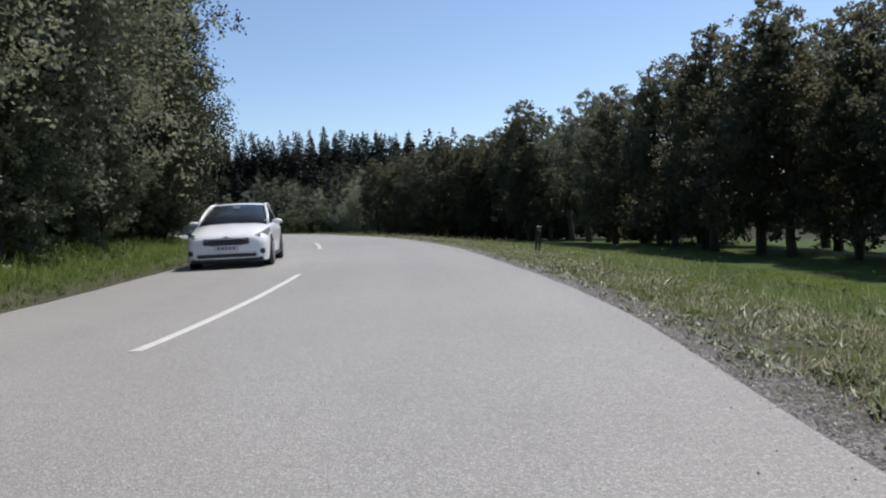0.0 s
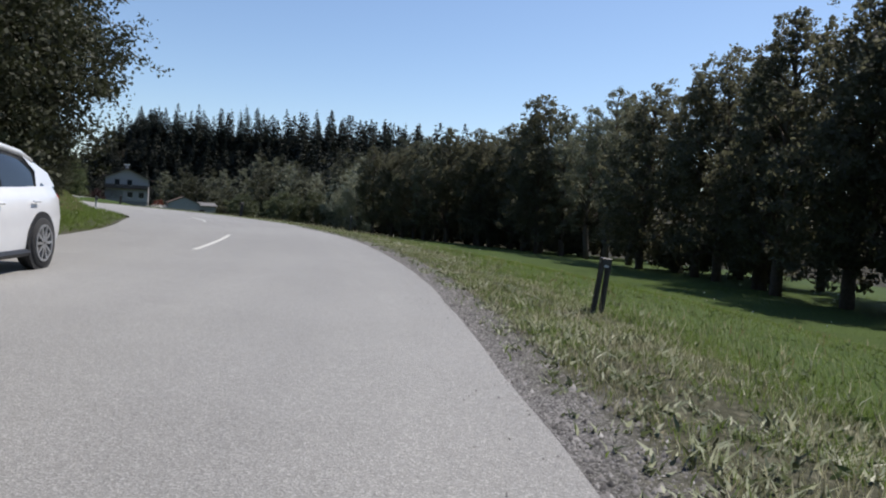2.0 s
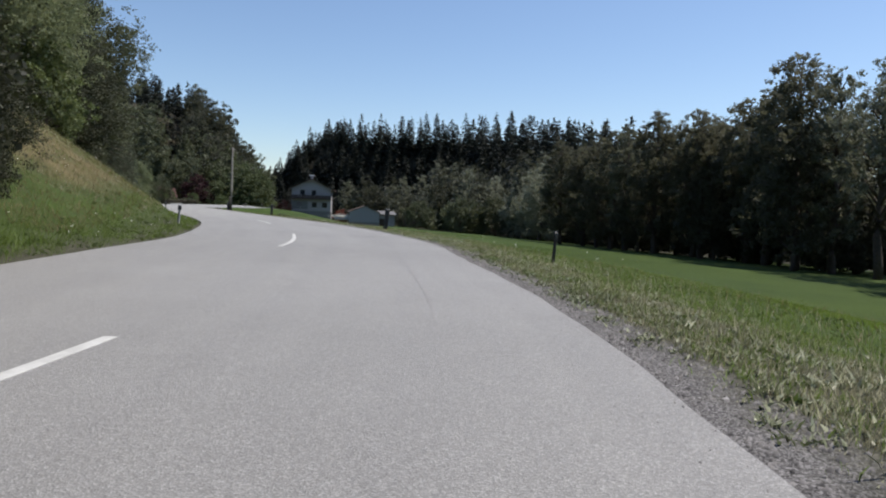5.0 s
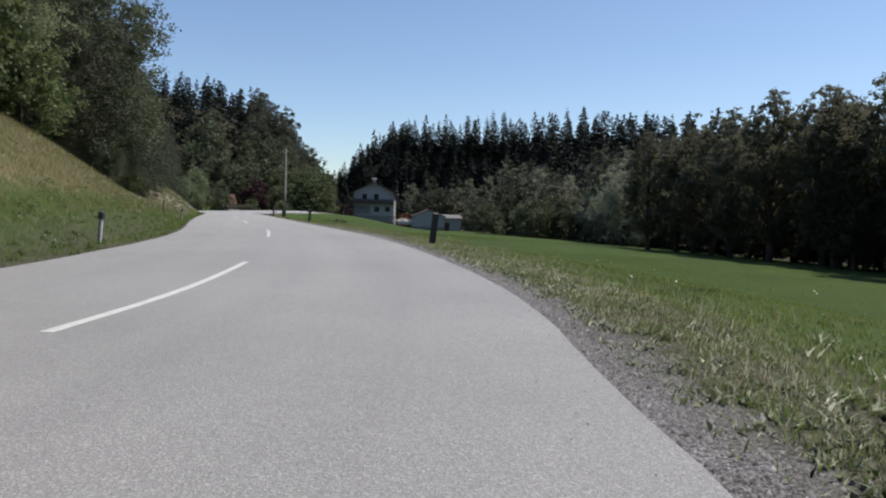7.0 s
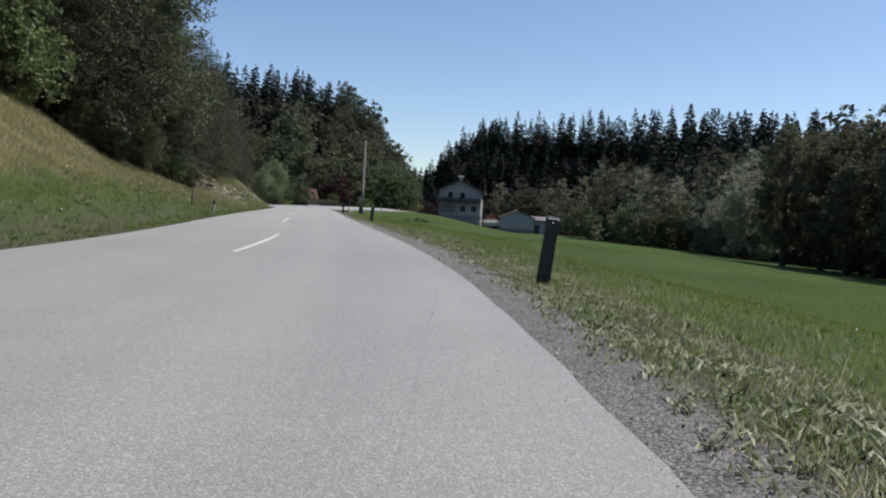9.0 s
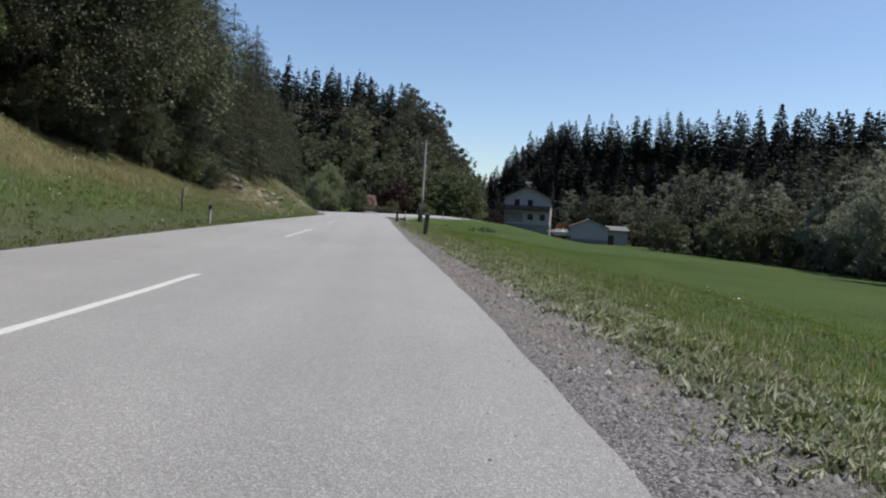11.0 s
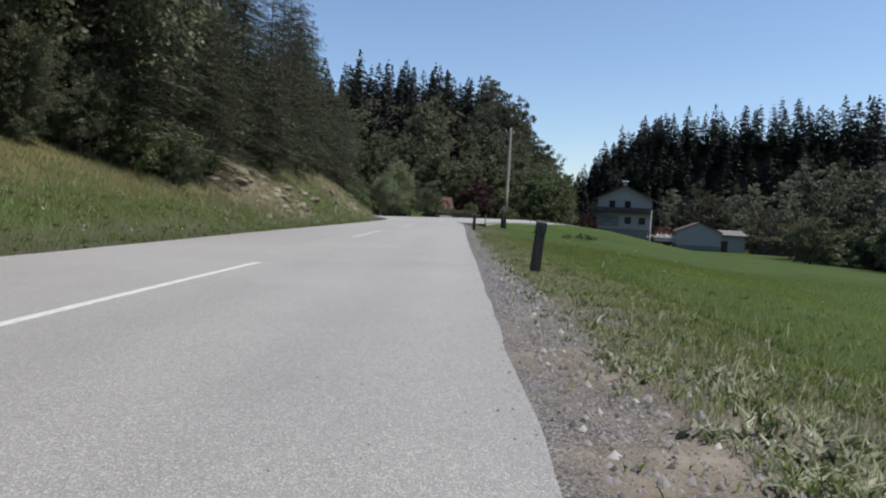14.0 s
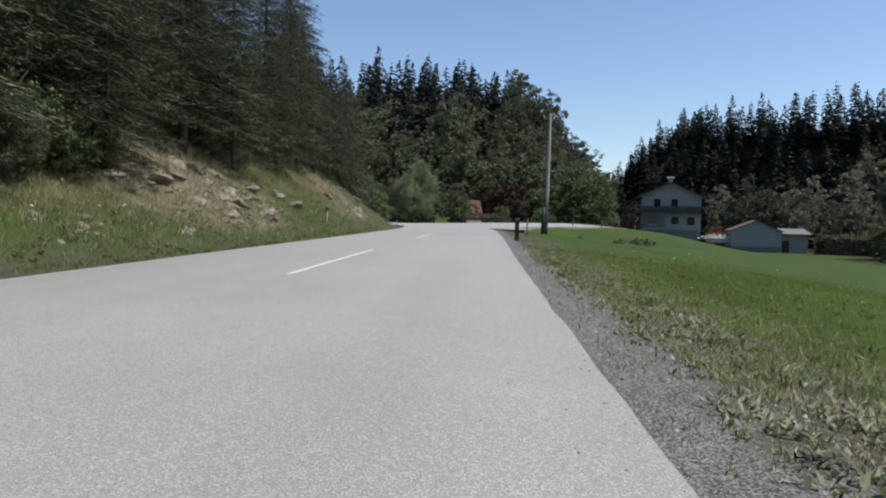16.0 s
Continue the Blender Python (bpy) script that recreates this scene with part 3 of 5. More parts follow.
def spruce_shape(seed, tall, wide, levels, per, twigs, size, low=0.08, droop=0.28, aspect=0.2, jitter=1.0, slope=0.72, spray=0.18, turn=0.6):
    """Leaves (twigs) of a spruce in drooping whorls, and its branch lines."""
    rnd = np.random.default_rng(seed)
    cents, dirs, lens, lines = [], [], [], []
    for k in range(levels):
        f = k / (levels - 1)
        z = tall * (low + (0.985 - low) * f)
        reach = wide * ((1 - f) ** slope) * (0.9 + 0.2 * rnd.random()) + 0.12
        for j in range(per):
            ang = 2 * math.pi * (j + 0.37 * k) / per + rnd.uniform(-0.3, 0.3)
            ln = reach * rnd.uniform(0.62, 1.12)
            zj = z + rnd.uniform(-0.5, 0.5) * tall / levels * jitter
            out = np.array([math.cos(ang), math.sin(ang), 0])
            sidew = np.array([-out[1], out[0], 0])
            n = max(4 if size > 0.6 else 12, int(twigs * ln / wide))
            t = rnd.random(n) ** 0.7
            hang = droop * ln * (t ** 1.5) - 0.14 * ln * t ** 4 + droop * 0.9 * np.minimum(size, 0.5) * rnd.random(n)
            base = np.array([0, 0, zj]) + out * (ln * t)[:, None] - np.array([0, 0, 1]) * hang[:, None]
            sg = np.where(rnd.random(n) < 0.5, -1, 1)
            fan = (spray * ln * np.sin(np.pi * (0.12 + 0.88 * t)) ** 0.8 + 0.16 * size) * rnd.random(n) * 1.4
            cents.append(base + sidew * (sg * fan)[:, None] + rnd.normal(0, 0.04 + 0.03 * size, (n, 3)))
            dirs.append(out * 0.75 + sidew * (sg * rnd.uniform(0.3, 1.0, n))[:, None] + np.array([0, 0, -0.45]) * rnd.random((n, 1)))
            lens.append(size * (0.55 + 0.45 * (1 - f)) * rnd.uniform(0.6, 1.35, n))
            if ln > 0.5 * wide * 0.6:
                lines.append(([(0, 0, z), tuple(out * ln * 0.5 + np.array([0, 0, z - droop * ln * 0.35])), tuple(out * ln * 0.92 + np.array([0, 0, z - droop * ln * 0.8]))], [0.03, 0.018, 0.006]))
    c, d, ln = np.vstack(cents), np.vstack(dirs), np.concatenate(lens)
    d /= np.linalg.norm(d, axis=1)[:, None]
    side = np.cross(d, rnd.normal(size=d.shape) * turn + np.array([0, 0, 1]))
    side /= np.linalg.norm(side, axis=1)[:, None] + 1e-9
    a, b_ = d * (ln * 0.5)[:, None], side * (ln * 0.5 * aspect)[:, None]
    v = np.stack([c - a, c + b_ - a * 0.2, c + a, c - b_ - a * 0.2], 1).reshape(-1, 3)
    return lines, (v, np.arange(len(v)).reshape(-1, 4))


def spruce(name, seed, tall, wide, levels, per, twigs, size, mat, label, group="", **more):
    lines, (v, f) = spruce_shape(seed, tall, wide, levels, per, twigs, size, **more)
    top = empty(name, Matrix(), label, "tree", group)
    zs = np.linspace(-0.4, tall * 0.99, 8)
    stem = ([(0.03 * math.sin(z), 0.03 * math.cos(z), z) for z in zs], [0.016 * tall * (1 - k / 7.4) + 0.01 for k in range(8)])
    part("trunk", trunk_bm([stem] + lines), BARK, top, "", True)
    part("crown", big_mesh("crown", v, f, mat), mat, top)
    return top


def stand(proto, places):
    """Copies of a tree at (x, y, scale, turn); the first place takes the tree itself."""
    for n, (x, y, k, turn) in enumerate(places):
        m = pose(x, y, height(x, y) - 0.05, 0, 0, turn)
        ob = proto if n == 0 else copy_thing(proto, m)
        ob.matrix_basis = m @ Matrix.Diagonal((k, k, k * (0.95 + 0.1 * ((n * 7) % 5) / 4), 1))


def by_road(s, d):
    return tuple(along(s, d))


# ---------------------------------------------------------------- trees on the bank beside the road
near_a = broadleaf("ash_tree", 3, 11.5, 3.6, 58000, 0.122, NEARLEAF, "leafy green broad-leaved tree overhanging the roadside bank", group="trees on the bank", low=0.08, lobes=28)
near_b = broadleaf("maple_tree", 11, 12.5, 4.2, 56000, 0.13, NEARLEAF, "dense dark green broad-leaved tree on the bank", group="trees on the bank", low=0.05, lobes=30)
near_c = broadleaf("willow_tree", 23, 9.0, 3.3, 26000, 0.135, GREYLEAF, "grey-green bushy willow at the edge of the wood", group="trees on the bank", low=0.05)
near_d = broadleaf("goat_willow", 29, 11.5, 3.9, 52000, 0.118, PALELEAF, "tall grey-green goat willow overhanging the roadside bank", group="trees on the bank", low=0.07, lobes=24)
stand(near_d, [(*by_road(100, -8.8), 1.1, 20), (*by_road(105.5, -8.8), 1.15, 0), (*by_road(111, -7.9), 1.24, 160), (*by_road(95, -10.0), 1.15, 120)])
stand(near_a, [(*by_road(125.0, -8.4), 1.2, 250), (*by_road(129.5, -9.2), 1.05, 15), (*by_road(90, -9.5), 1.1, 77),
               (*by_road(168, -13.4), 0.98, 310), (*by_road(119, -13), 1.25, 35)])
near_f = broadleaf("lime_tree", 13, 11.5, 3.9, 54000, 0.122, LIMELEAF, "light green lime tree above the dry grass bank", group="trees on the bank", low=0.05, lobes=28)
stand(near_f, [(*by_road(156, -15.0), 1.15, 40), (*by_road(163, -13.6), 1.05, 60), (*by_road(150, -16.5), 0.95, 280), (*by_road(142, -18.5), 1.0, 15), (21.3, 174.5, 0.82, 75)])
orchard = broadleaf("fruit_tree", 67, 5.6, 2.3, 9000, 0.15, SHADELEAF, "round-crowned fruit tree beside the bend of the road", group="fruit trees by the bend", low=0.3, lobes=20)
stand(orchard, [(24.6, 177.5, 1.0, 0), (27.3, 181.0, 1.1, 130), (18.6, 178.0, 1.15, 60)])
stand(near_b, [(*by_road(127.0, -7.7), 1.05, 300), (*by_road(122.0, -7.6), 1.0, 30), (*by_road(118, -8.6), 1.05, 200), (*by_road(114.5, -9.2), 1.15, 70),
               (*by_road(124.5, -9.6), 1.1, 260), (*by_road(131.0, -10.8), 0.95, 20), (*by_road(121.0, -10.6), 1.2, 170), 
               (*by_road(176, -16), 1.15, 11), (*by_road(178, -11.8), 1.15, 33), (*by_road(171, -13.8), 1.08, 310), (*by_road(153, -20), 1.3, 50),
               (*by_road(162, -20), 1.3, 95), (*by_road(128.5, -12.5), 0.8, 90),
               (*by_road(128.6, -6.6), 0.34, 40), (*by_road(130.6, -6.9), 0.36, 200), (*by_road(132.4, -7.6), 0.4, 100), (*by_road(126.2, -6.3), 0.3, 300), (*by_road(134.0, -9.0), 0.5, 10), (*by_road(173, -12.6), 0.8, 222), (*by_road(134, -17.5), 0.95, 140), (*by_road(84, -11), 1.1, 300)])
near_e = broadleaf("beech_tree", 12, 12.5, 4.2, 42000, 0.16, SHADELEAF, "tall dark beech standing above the bank", group="trees on the bank", low=0.05, lobes=30)
stand(near_e, [(*by_road(180, -14.5), 0.95, 20), (*by_road(186, -14), 0.9, 100), (*by_road(183.5, -11.2), 1.34, 140), (*by_road(188.5, -12.6), 1.36, 260), 
               (*by_road(182, -17), 1.2, 111), (*by_road(181.5, -10.8), 0.33, 50), (*by_road(185.5, -10.0), 0.3, 10), (*by_road(188.6, -9.8), 0.27, 90), (*by_road(178.0, -11.6), 0.36, 150), (*by_road(183.6, -12.4), 0.42, 210)])
stand(near_c, [(*by_road(108, -7.2), 0.55, 0), (*by_road(121.5, -7.4), 0.6, 130), (*by_road(114.5, -7.0), 0.5, 250), (*by_road(102, -7.5), 0.5, 40),
               (*by_road(97, -7.3), 0.5, 90), (*by_road(146, -15.4), 0.6, 10), (*by_road(193, -8.4), 0.28, 20)])
spruce_a = spruce("spruce_tree", 5, 13.5, 3.5, 20, 9, 250, 0.225, NEEDLE, "dark green spruce with drooping branches on the bank", "spruces on the bank", low=0.14, droop=0.46, aspect=0.19, spray=0.24, turn=0.7, jitter=1.1, slope=0.62)
spruce_b = spruce("spruce_tree", 6, 11.0, 2.7, 18, 8, 210, 0.20, NEEDLE, "young dark spruce standing above the rocky bank", "spruces on the bank", low=0.1, droop=0.44, aspect=0.19, spray=0.24, turn=0.7, jitter=1.1, slope=0.62)
stand(spruce_a, [(*by_road(s, d), k, a) for s, d, k, a in
                 ((191.0, -10.4, 1.1, 260), (194, -12.2, 1.0, 10), (196, -10.0, 1.02, 200), (200.5, -10.2, 0.95, 150),
                  (205, -9.8, 0.98, 99), (210, -9.6, 0.92, 300), (215.5, -9.8, 0.95, 20), (221, -10.2, 0.9, 222), (227, -10.6, 0.98, 60), (229.5, -12.2, 1.16, 130), (236, -13.4, 1.2, 200), (225, -12.8, 1.1, 280), (243, -14.0, 1.2, 40), (185, -16, 1.2, 15),
                  (193, -16.0, 1.2, 60), (202, -15.5, 1.2, 140), (211, -15.5, 1.15, 33), (220, -15.5, 1.1, 7), (178, -17, 1.3, 70), (189, -14, 1.2, 110), (197.5, -14.2, 1.2, 190), (206.5, -13.6, 1.12, 250), (215.5, -13.8, 1.08, 310), (173, -15.5, 1.2, 222), (167, -17.5, 1.3, 20))])
stand(spruce_b, [(*by_road(s, d), k, a) for s, d, k, a in
                 ((193.5, -10.2, 0.85, 90), (198, -8.9, 0.8, 45), (207.5, -8.6, 0.8, 10), (213, -8.4, 0.75, 70), (218.5, -8.8, 0.8, 170),
                  (224, -9.2, 0.85, 200), (228, -8.9, 0.85, 140), (231.5, -8.4, 0.9, 100), (235.5, -8.2, 0.92, 30), (239, -9.2, 0.95, 80))])

# ---------------------------------------------------------------- trees along the stream beyond the meadow
rnd = random.Random(4)
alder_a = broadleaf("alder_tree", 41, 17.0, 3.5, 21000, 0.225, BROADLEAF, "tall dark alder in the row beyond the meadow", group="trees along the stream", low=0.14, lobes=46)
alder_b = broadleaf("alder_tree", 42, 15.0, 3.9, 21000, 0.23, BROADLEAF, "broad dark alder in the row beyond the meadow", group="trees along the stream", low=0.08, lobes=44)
poplar = broadleaf("poplar_tree", 43, 18.0, 2.6, 16000, 0.215, WILLOW, "slim pale poplar rising above the row of trees", group="trees along the stream", low=0.16, lobes=44)
willow = broadleaf("willow_tree", 44, 12.0, 4.0, 20000, 0.22, SILVERLEAF, "rounded silvery willow at the far edge of the meadow", group="trees along the stream", low=0.04, lobes=34)
ROW = [(25, -16), (32, -4), (39, 8), (46, 18), (53.5, 27), (61, 38), (68, 49), (74, 61), (77, 73), (79, 88), (80, 99), (82, 108)]
row = glide(ROW, 1.0)
spots = {0: [], 1: [], 2: [], 3: []}
step = 0.0
k = 0
while step < len(row) - 1:
    px, py = row[int(step)]
    kind = (0, 1, 0, 2, 1, 0, 1)[k % 7]
    crest = float(np.interp(py, [-16, 13, 30, 45, 58, 70, 85, 108], [12.2, 12.4, 14.0, 15.2, 14.9, 13.0, 13.3, 12.8]))
    second = (1, 0, 0, 1, 2)[k % 5]
    gap_here = 38.0 < py < 51.5
    for sort, ax, ay in ((kind, rnd.uniform(-1.2, 1.2) - 2.6, rnd.uniform(-1, 1)), (second, 6 + rnd.uniform(-1.5, 1.5), -2.5 + rnd.uniform(-1.5, 1.5))):
        if gap_here:
            continue
        x_, y_ = px + ax, py + ay
        spots[sort].append((x_, y_, (crest - height(x_, y_)) / (17.0, 15.0, 18.0)[sort] * rnd.uniform(0.9, 1.06), rnd.uniform(0, 360)))
    step += rnd.uniform(4.0, 5.6)
    k += 1
hazel = broadleaf("hazel_bush", 64, 3.0, 1.8, 5200, 0.15, LIGHTLEAF, "light green hazel bush at the foot of the spruces", "bush", "bushes below the spruces", low=0.05, lobes=22)
stand(hazel, [(*by_road(168, -11.9), 1.5, 0), (*by_road(164.5, -12.3), 1.6, 80), (*by_road(171, -11.8), 1.2, 190), (*by_road(160.5, -12.6), 1.5, 300), (*by_road(196, -9.4), 0.7, 0), (*by_road(194.2, -9.6), 0.85, 90), (*by_road(191.5, -9.4), 0.75, 200), (*by_road(198, -9.2), 0.5, 20), (16.5, 170.0, 1.5, 10), (14.0, 172.5, 1.7, 120), (12.5, 179.5, 2.6, 160)])
# copies up the slope: their pale leaves stand in for sunlit crowns
spots[3] = [(83, 116, 1.18, 0), (97, 124, 1.2, 40), (102, 133, 1.35, 100), (103, 116, 1.35, 210), (94, 110, 1.1, 300), (107, 147, 1.3, 150), (101, 160, 1.2, 80), (109, 126, 1.4, 250), (87, 124, 0.9, 60), (90, 133, 0.95, 200), (98, 139, 1.3, 100), (96, 156, 0.95, 20), (98, 170, 0.9, 310)]
spots[1] += [(66.0, 56.0, 0.8, 150), (48.5, 24.0, 0.76, 260), (72.8, 70.0, 0.76, 80), (75.5, 84.0, 0.8, 330), (39.0, 11.0, 0.72, 200)]
for x_, y_, k_, turn_ in ((80, 78, 1.2, 0), (78, 66, 1.15, 80), (84, 92, 1.2, 160), (83, 85, 1.1, 200), (79, 72, 1.05, 240), (60, 30, 1.05, 310)):
    copy_thing(spruce_a, pose(x_, y_, height(x_, y_) - 0.1, 0, 0, turn_) @ Matrix.Diagonal((k_, k_, k_, 1)))
birch = broadleaf("birch_tree", 45, 15.5, 3.3, 10500, 0.20, WILLOW, "pale open-crowned birch with the sky showing through", group="trees along the stream", low=0.36, lobes=34)
stand(birch, [(62.2, 41.5, 1.02, 0), (64.0, 45.2, 1.12, 140), (66.5, 49.5, 1.0, 250)])
for proto, kind in ((alder_a, 0), (alder_b, 1), (poplar, 2), (willow, 3)):
    stand(proto, spots[kind])
bush = broadleaf("round_bush", 61, 5.0, 2.7, 9000, 0.23, SHADELEAF, "rounded green bush at the foot of the wooded slope", "bush", "bushes at the meadow edge", low=0.04, lobes=26)
stand(bush, [(78, 155, 1.3, 0), (82, 143, 1.45, 90), (88, 139, 1.5, 200), (92, 163, 1.5, 20), (97, 178, 1.3, 140), (86, 149, 0.8, 100), (89, 151, 1.0, 80), (99, 190, 1.3, 10)])
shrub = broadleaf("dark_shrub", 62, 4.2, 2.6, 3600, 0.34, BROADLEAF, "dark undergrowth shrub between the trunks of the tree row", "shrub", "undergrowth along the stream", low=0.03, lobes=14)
under = []
for k in range(0, len(row) - 1, 5):
    px, py = row[k]
    if k % 20 != 10 and not 0 < py < 30 and not 39 < py < 50:
        under.append((px + rnd.uniform(0, 2.5), py + rnd.uniform(-1.5, 1.5), rnd.uniform(0.7, 1.2), rnd.uniform(0, 360)))
    if k % 15 != 5 and not -4 < py < 34:
        under.append((px + 9 + rnd.uniform(-1.5, 1.5), py - 4 + rnd.uniform(-1.5, 1.5), rnd.uniform(0.9, 1.4), rnd.uniform(0, 360)))
low_bush = broadleaf("low_bush", 63, 0.8, 0.75, 1500, 0.09, SHADELEAF, "small dark green bush in the meadow by the side road", "bush", "small bushes in the meadow", low=0.04, lobes=12)
stand(low_bush, [(44.5, 150.0, 0.9, 0), (45.6, 146.8, 1.15, 70), (46.6, 147.3, 1.0, 160), (40.6, 151.0, 0.7, 30)])
stand(shrub, under)


# ---------------------------------------------------------------- far woods
def scatter(name, templates, places, mat, label):
    """One mesh of many far trees: templates are (verts, quads), places (x, y, z, scale, turn)."""
    chunks = []
    for n, (x, y, z, k_, turn) in enumerate(places):
        v, f = templates[n % len(templates)]
        c, s_ = math.cos(turn), math.sin(turn)
        w = v * k_
        chunks.append((np.c_[w[:, 0] * c - w[:, 1] * s_ + x, w[:, 0] * s_ + w[:, 1] * c + y, w[:, 2] + z], f))
    v, f = joined(chunks)
    return tagged(new(name, big_mesh(name, v, f, mat)), label, "forest", kind="stuff")


def wood_places(count, inside, box_, seed, k0, k1, gap):
    r_ = np.random.default_rng(seed)
    got = []
    grid = {}
    tries = 0
    while len(got) < count and tries < count * 40:
        tries += 1
        x, y = r_.uniform(box_[0], box_[1]), r_.uniform(box_[2], box_[3])
        if not inside(x, y):
            continue
        cell_ = (int(x // gap), int(y // gap))
        if cell_ in grid:
            continue
        grid[cell_] = 1
        got.append((x, y, r_.uniform(k0, k1), r_.uniform(0, 6.28)))
    z = land([(g[0], g[1]) for g in got])[0]
    return [(g[0], g[1], zz - 0.3, g[2], g[3]) for g, zz in zip(got, z)]


def foot_at(y):
    return float(np.interp(y, FOOT_R[:, 1], FOOT_R[:, 0]))


def lowered(places):
    """Younger, lower trees towards the notch at the end of the valley."""
    return [(x, y, z, k_ * float(np.interp(y, [165, 205, 215, 245, 270, 310], [1.26, 1.17, 1.06, 0.92, 0.86, 0.86])), turn) for x, y, z, k_, turn in places]


far_spruces = [spruce_shape(90 + k, 14.2 + 1.6 * k, 3.9 + 0.7 * (k % 3), 15, 7, 9, 1.55, low=0.06, aspect=0.62, jitter=2.0, droop=0.4, slope=0.5 + 0.08 * (k % 3))[1] for k in range(5)]
far_leafy = [broadleaf_shape(80 + k, 11.0 + k, 3.4, 1900, 0.50, 0.05, 22)[1] for k in range(5)]
scatter("spruce_forest", far_spruces, lowered(wood_places(1100, lambda x, y: x > foot_at(y) + (18 if y < 235 else -3) + 8 * math.sin(y * 0.06) and x < foot_at(y) + 58, (60, 240, 100, 390), 1, 0.62, 0.86, 3.1)), FARWOOD, "dark spruce forest on the far slope of the valley")
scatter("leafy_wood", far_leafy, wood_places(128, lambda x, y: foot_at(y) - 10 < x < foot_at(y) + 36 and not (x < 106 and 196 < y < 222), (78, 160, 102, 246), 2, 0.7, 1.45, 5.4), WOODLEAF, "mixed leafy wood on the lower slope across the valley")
# pale leaf against the dark wood paints in the sunlit crowns
scatter("pale_wood", far_leafy, wood_places(64, lambda x, y: foot_at(y) - 11 < x < foot_at(y) + 30 and not (x < 106 and 196 < y < 222), (78, 150, 104, 240), 6, 0.75, 1.35, 6.5), WILLOW, "paler willows and birches across the valley, pale leaves also standing for sunlit crowns")


def on_hump(x, y):
    return y - 0.35 * max(x - 20, 0) > 206 and x - 0.12 * (y - 250) < 62


scatter("spruce_forest", far_spruces, wood_places(500, lambda x, y: on_hump(x, y) and y > 214, (-110, 84, 205, 310), 3, 0.5, 0.74, 3.9), FARWOOD, "dark spruce forest on the hill at the end of the road")
scatter("leafy_wood", far_leafy, wood_places(75, lambda x, y: on_hump(x, y) and y - 0.35 * max(x - 20, 0) < 226, (-60, 80, 200, 290), 4, 0.8, 1.3, 4.6), SHADELEAF, "lighter leafy trees at the foot of the hill")
scatter("crag_trees", far_leafy, wood_places(26, lambda x, y: 40 < x - 0.12 * (y - 250) < 60, (36, 70, 226, 262), 14, 0.9, 1.35, 4.0), WOODLEAF, "broad leafy trees at the edge of the wooded crag")
scatter("light_wood", far_leafy, wood_places(40, lambda x, y: 42 < x - 0.12 * (y - 214) < 57, (38, 62, 200, 236), 15, 0.75, 1.15, 3.4), YOUNGLEAF, "light green young trees below the crag")
scatter("hill_leafy_wood", far_leafy, wood_places(115, lambda x, y: float(offset([(x, y)])[0][0]) < -21, (-50, 15, 20, 150), 8, 0.9, 1.3, 5.0), SHADELEAF, "leafy wood covering the hill above the road")
scatter("hill_wood", far_spruces, wood_places(150, lambda x, y: float(offset([(x, y)])[0][0]) < -22, (-70, 20, -10, 180), 5, 0.6, 0.85, 5.0), FARWOOD, "dark wood covering the hill above the road")


# ---------------------------------------------------------------- roadside posts and the pole
GREYPOST = plain("dark_post_wood", (0.040, 0.035, 0.031), 0.85, 0, 9, 0.4, 0.5)
POSTGREY = plain("post_plastic", (0.52, 0.53, 0.52), 0.55, 0, 7, 0.15, 0.1)
POSTBLACK = plain("post_cap", (0.03, 0.03, 0.032), 0.5, 0, 9, 0.3, 0.1)
REFLECTOR = plain("reflector", (0.06, 0.06, 0.055), 0.25, 0.3, 30, 0.2, 0.1)
REDREFLECTOR = plain("red_reflector", (0.35, 0.03, 0.02), 0.25, 0.1, 30, 0.2, 0.1)
OLDWOOD = plain("weathered_wood", (0.14, 0.122, 0.10), 0.9, 0, 10, 0.35, 0.5)
CONCRETE = plain("concrete", (0.36, 0.35, 0.33), 0.9, 0, 5, 0.2, 0.4)


def delineator(label, mat, wide):
    """A roadside post: tapered shaft with a dark strip as its shaded hollow, black slanted cap, reflectors."""
    deep = min(0.085, wide)
    top = empty("delineator_post", Matrix(), label, "roadside post", "delineator posts")
    bm = box((wide, deep, 1.05), (0, 0, 0.275), 0.012, None, None, 2)
    for v in bm.verts:
        v.co.x *= 1.06 - 0.12 * max(0.0, v.co.z)
        v.co.x += 0.006 * noise.noise(v.co * 5)
    part("shaft", bm, mat, top)
    over = 0.012 if mat is GREYPOST else 0.05
    bm = box((wide + over, deep + over, 0.21), (0, 0, 0.885), 0.012)
    for v in bm.verts:
        if v.co.z > 0.93:
            v.co.z += v.co.y * 0.35 + 0.02
    part("cap", bm, POSTBLACK, top, "black slanted cap")
    # black strip laid on the solid face, standing for shade in a hollow
    part("groove", box((wide * 0.34, 0.012, 0.92), (-wide * 0.22, -0.5 * deep - 0.003, 0.31), 0.004), POSTBLACK, top, "dark strip for the shade of a hollow down the face")
    part("reflector", box((0.04, 0.012, 0.16), (0, -0.5 * deep - 0.004, 0.87), 0.004), REFLECTOR, top, "pale rectangular reflector")
    part("rear_reflector", box((0.04, 0.012, 0.16), (0, 0.5 * deep + 0.007, 0.87), 0.004), REDREFLECTOR, top, "red reflector")
    return top


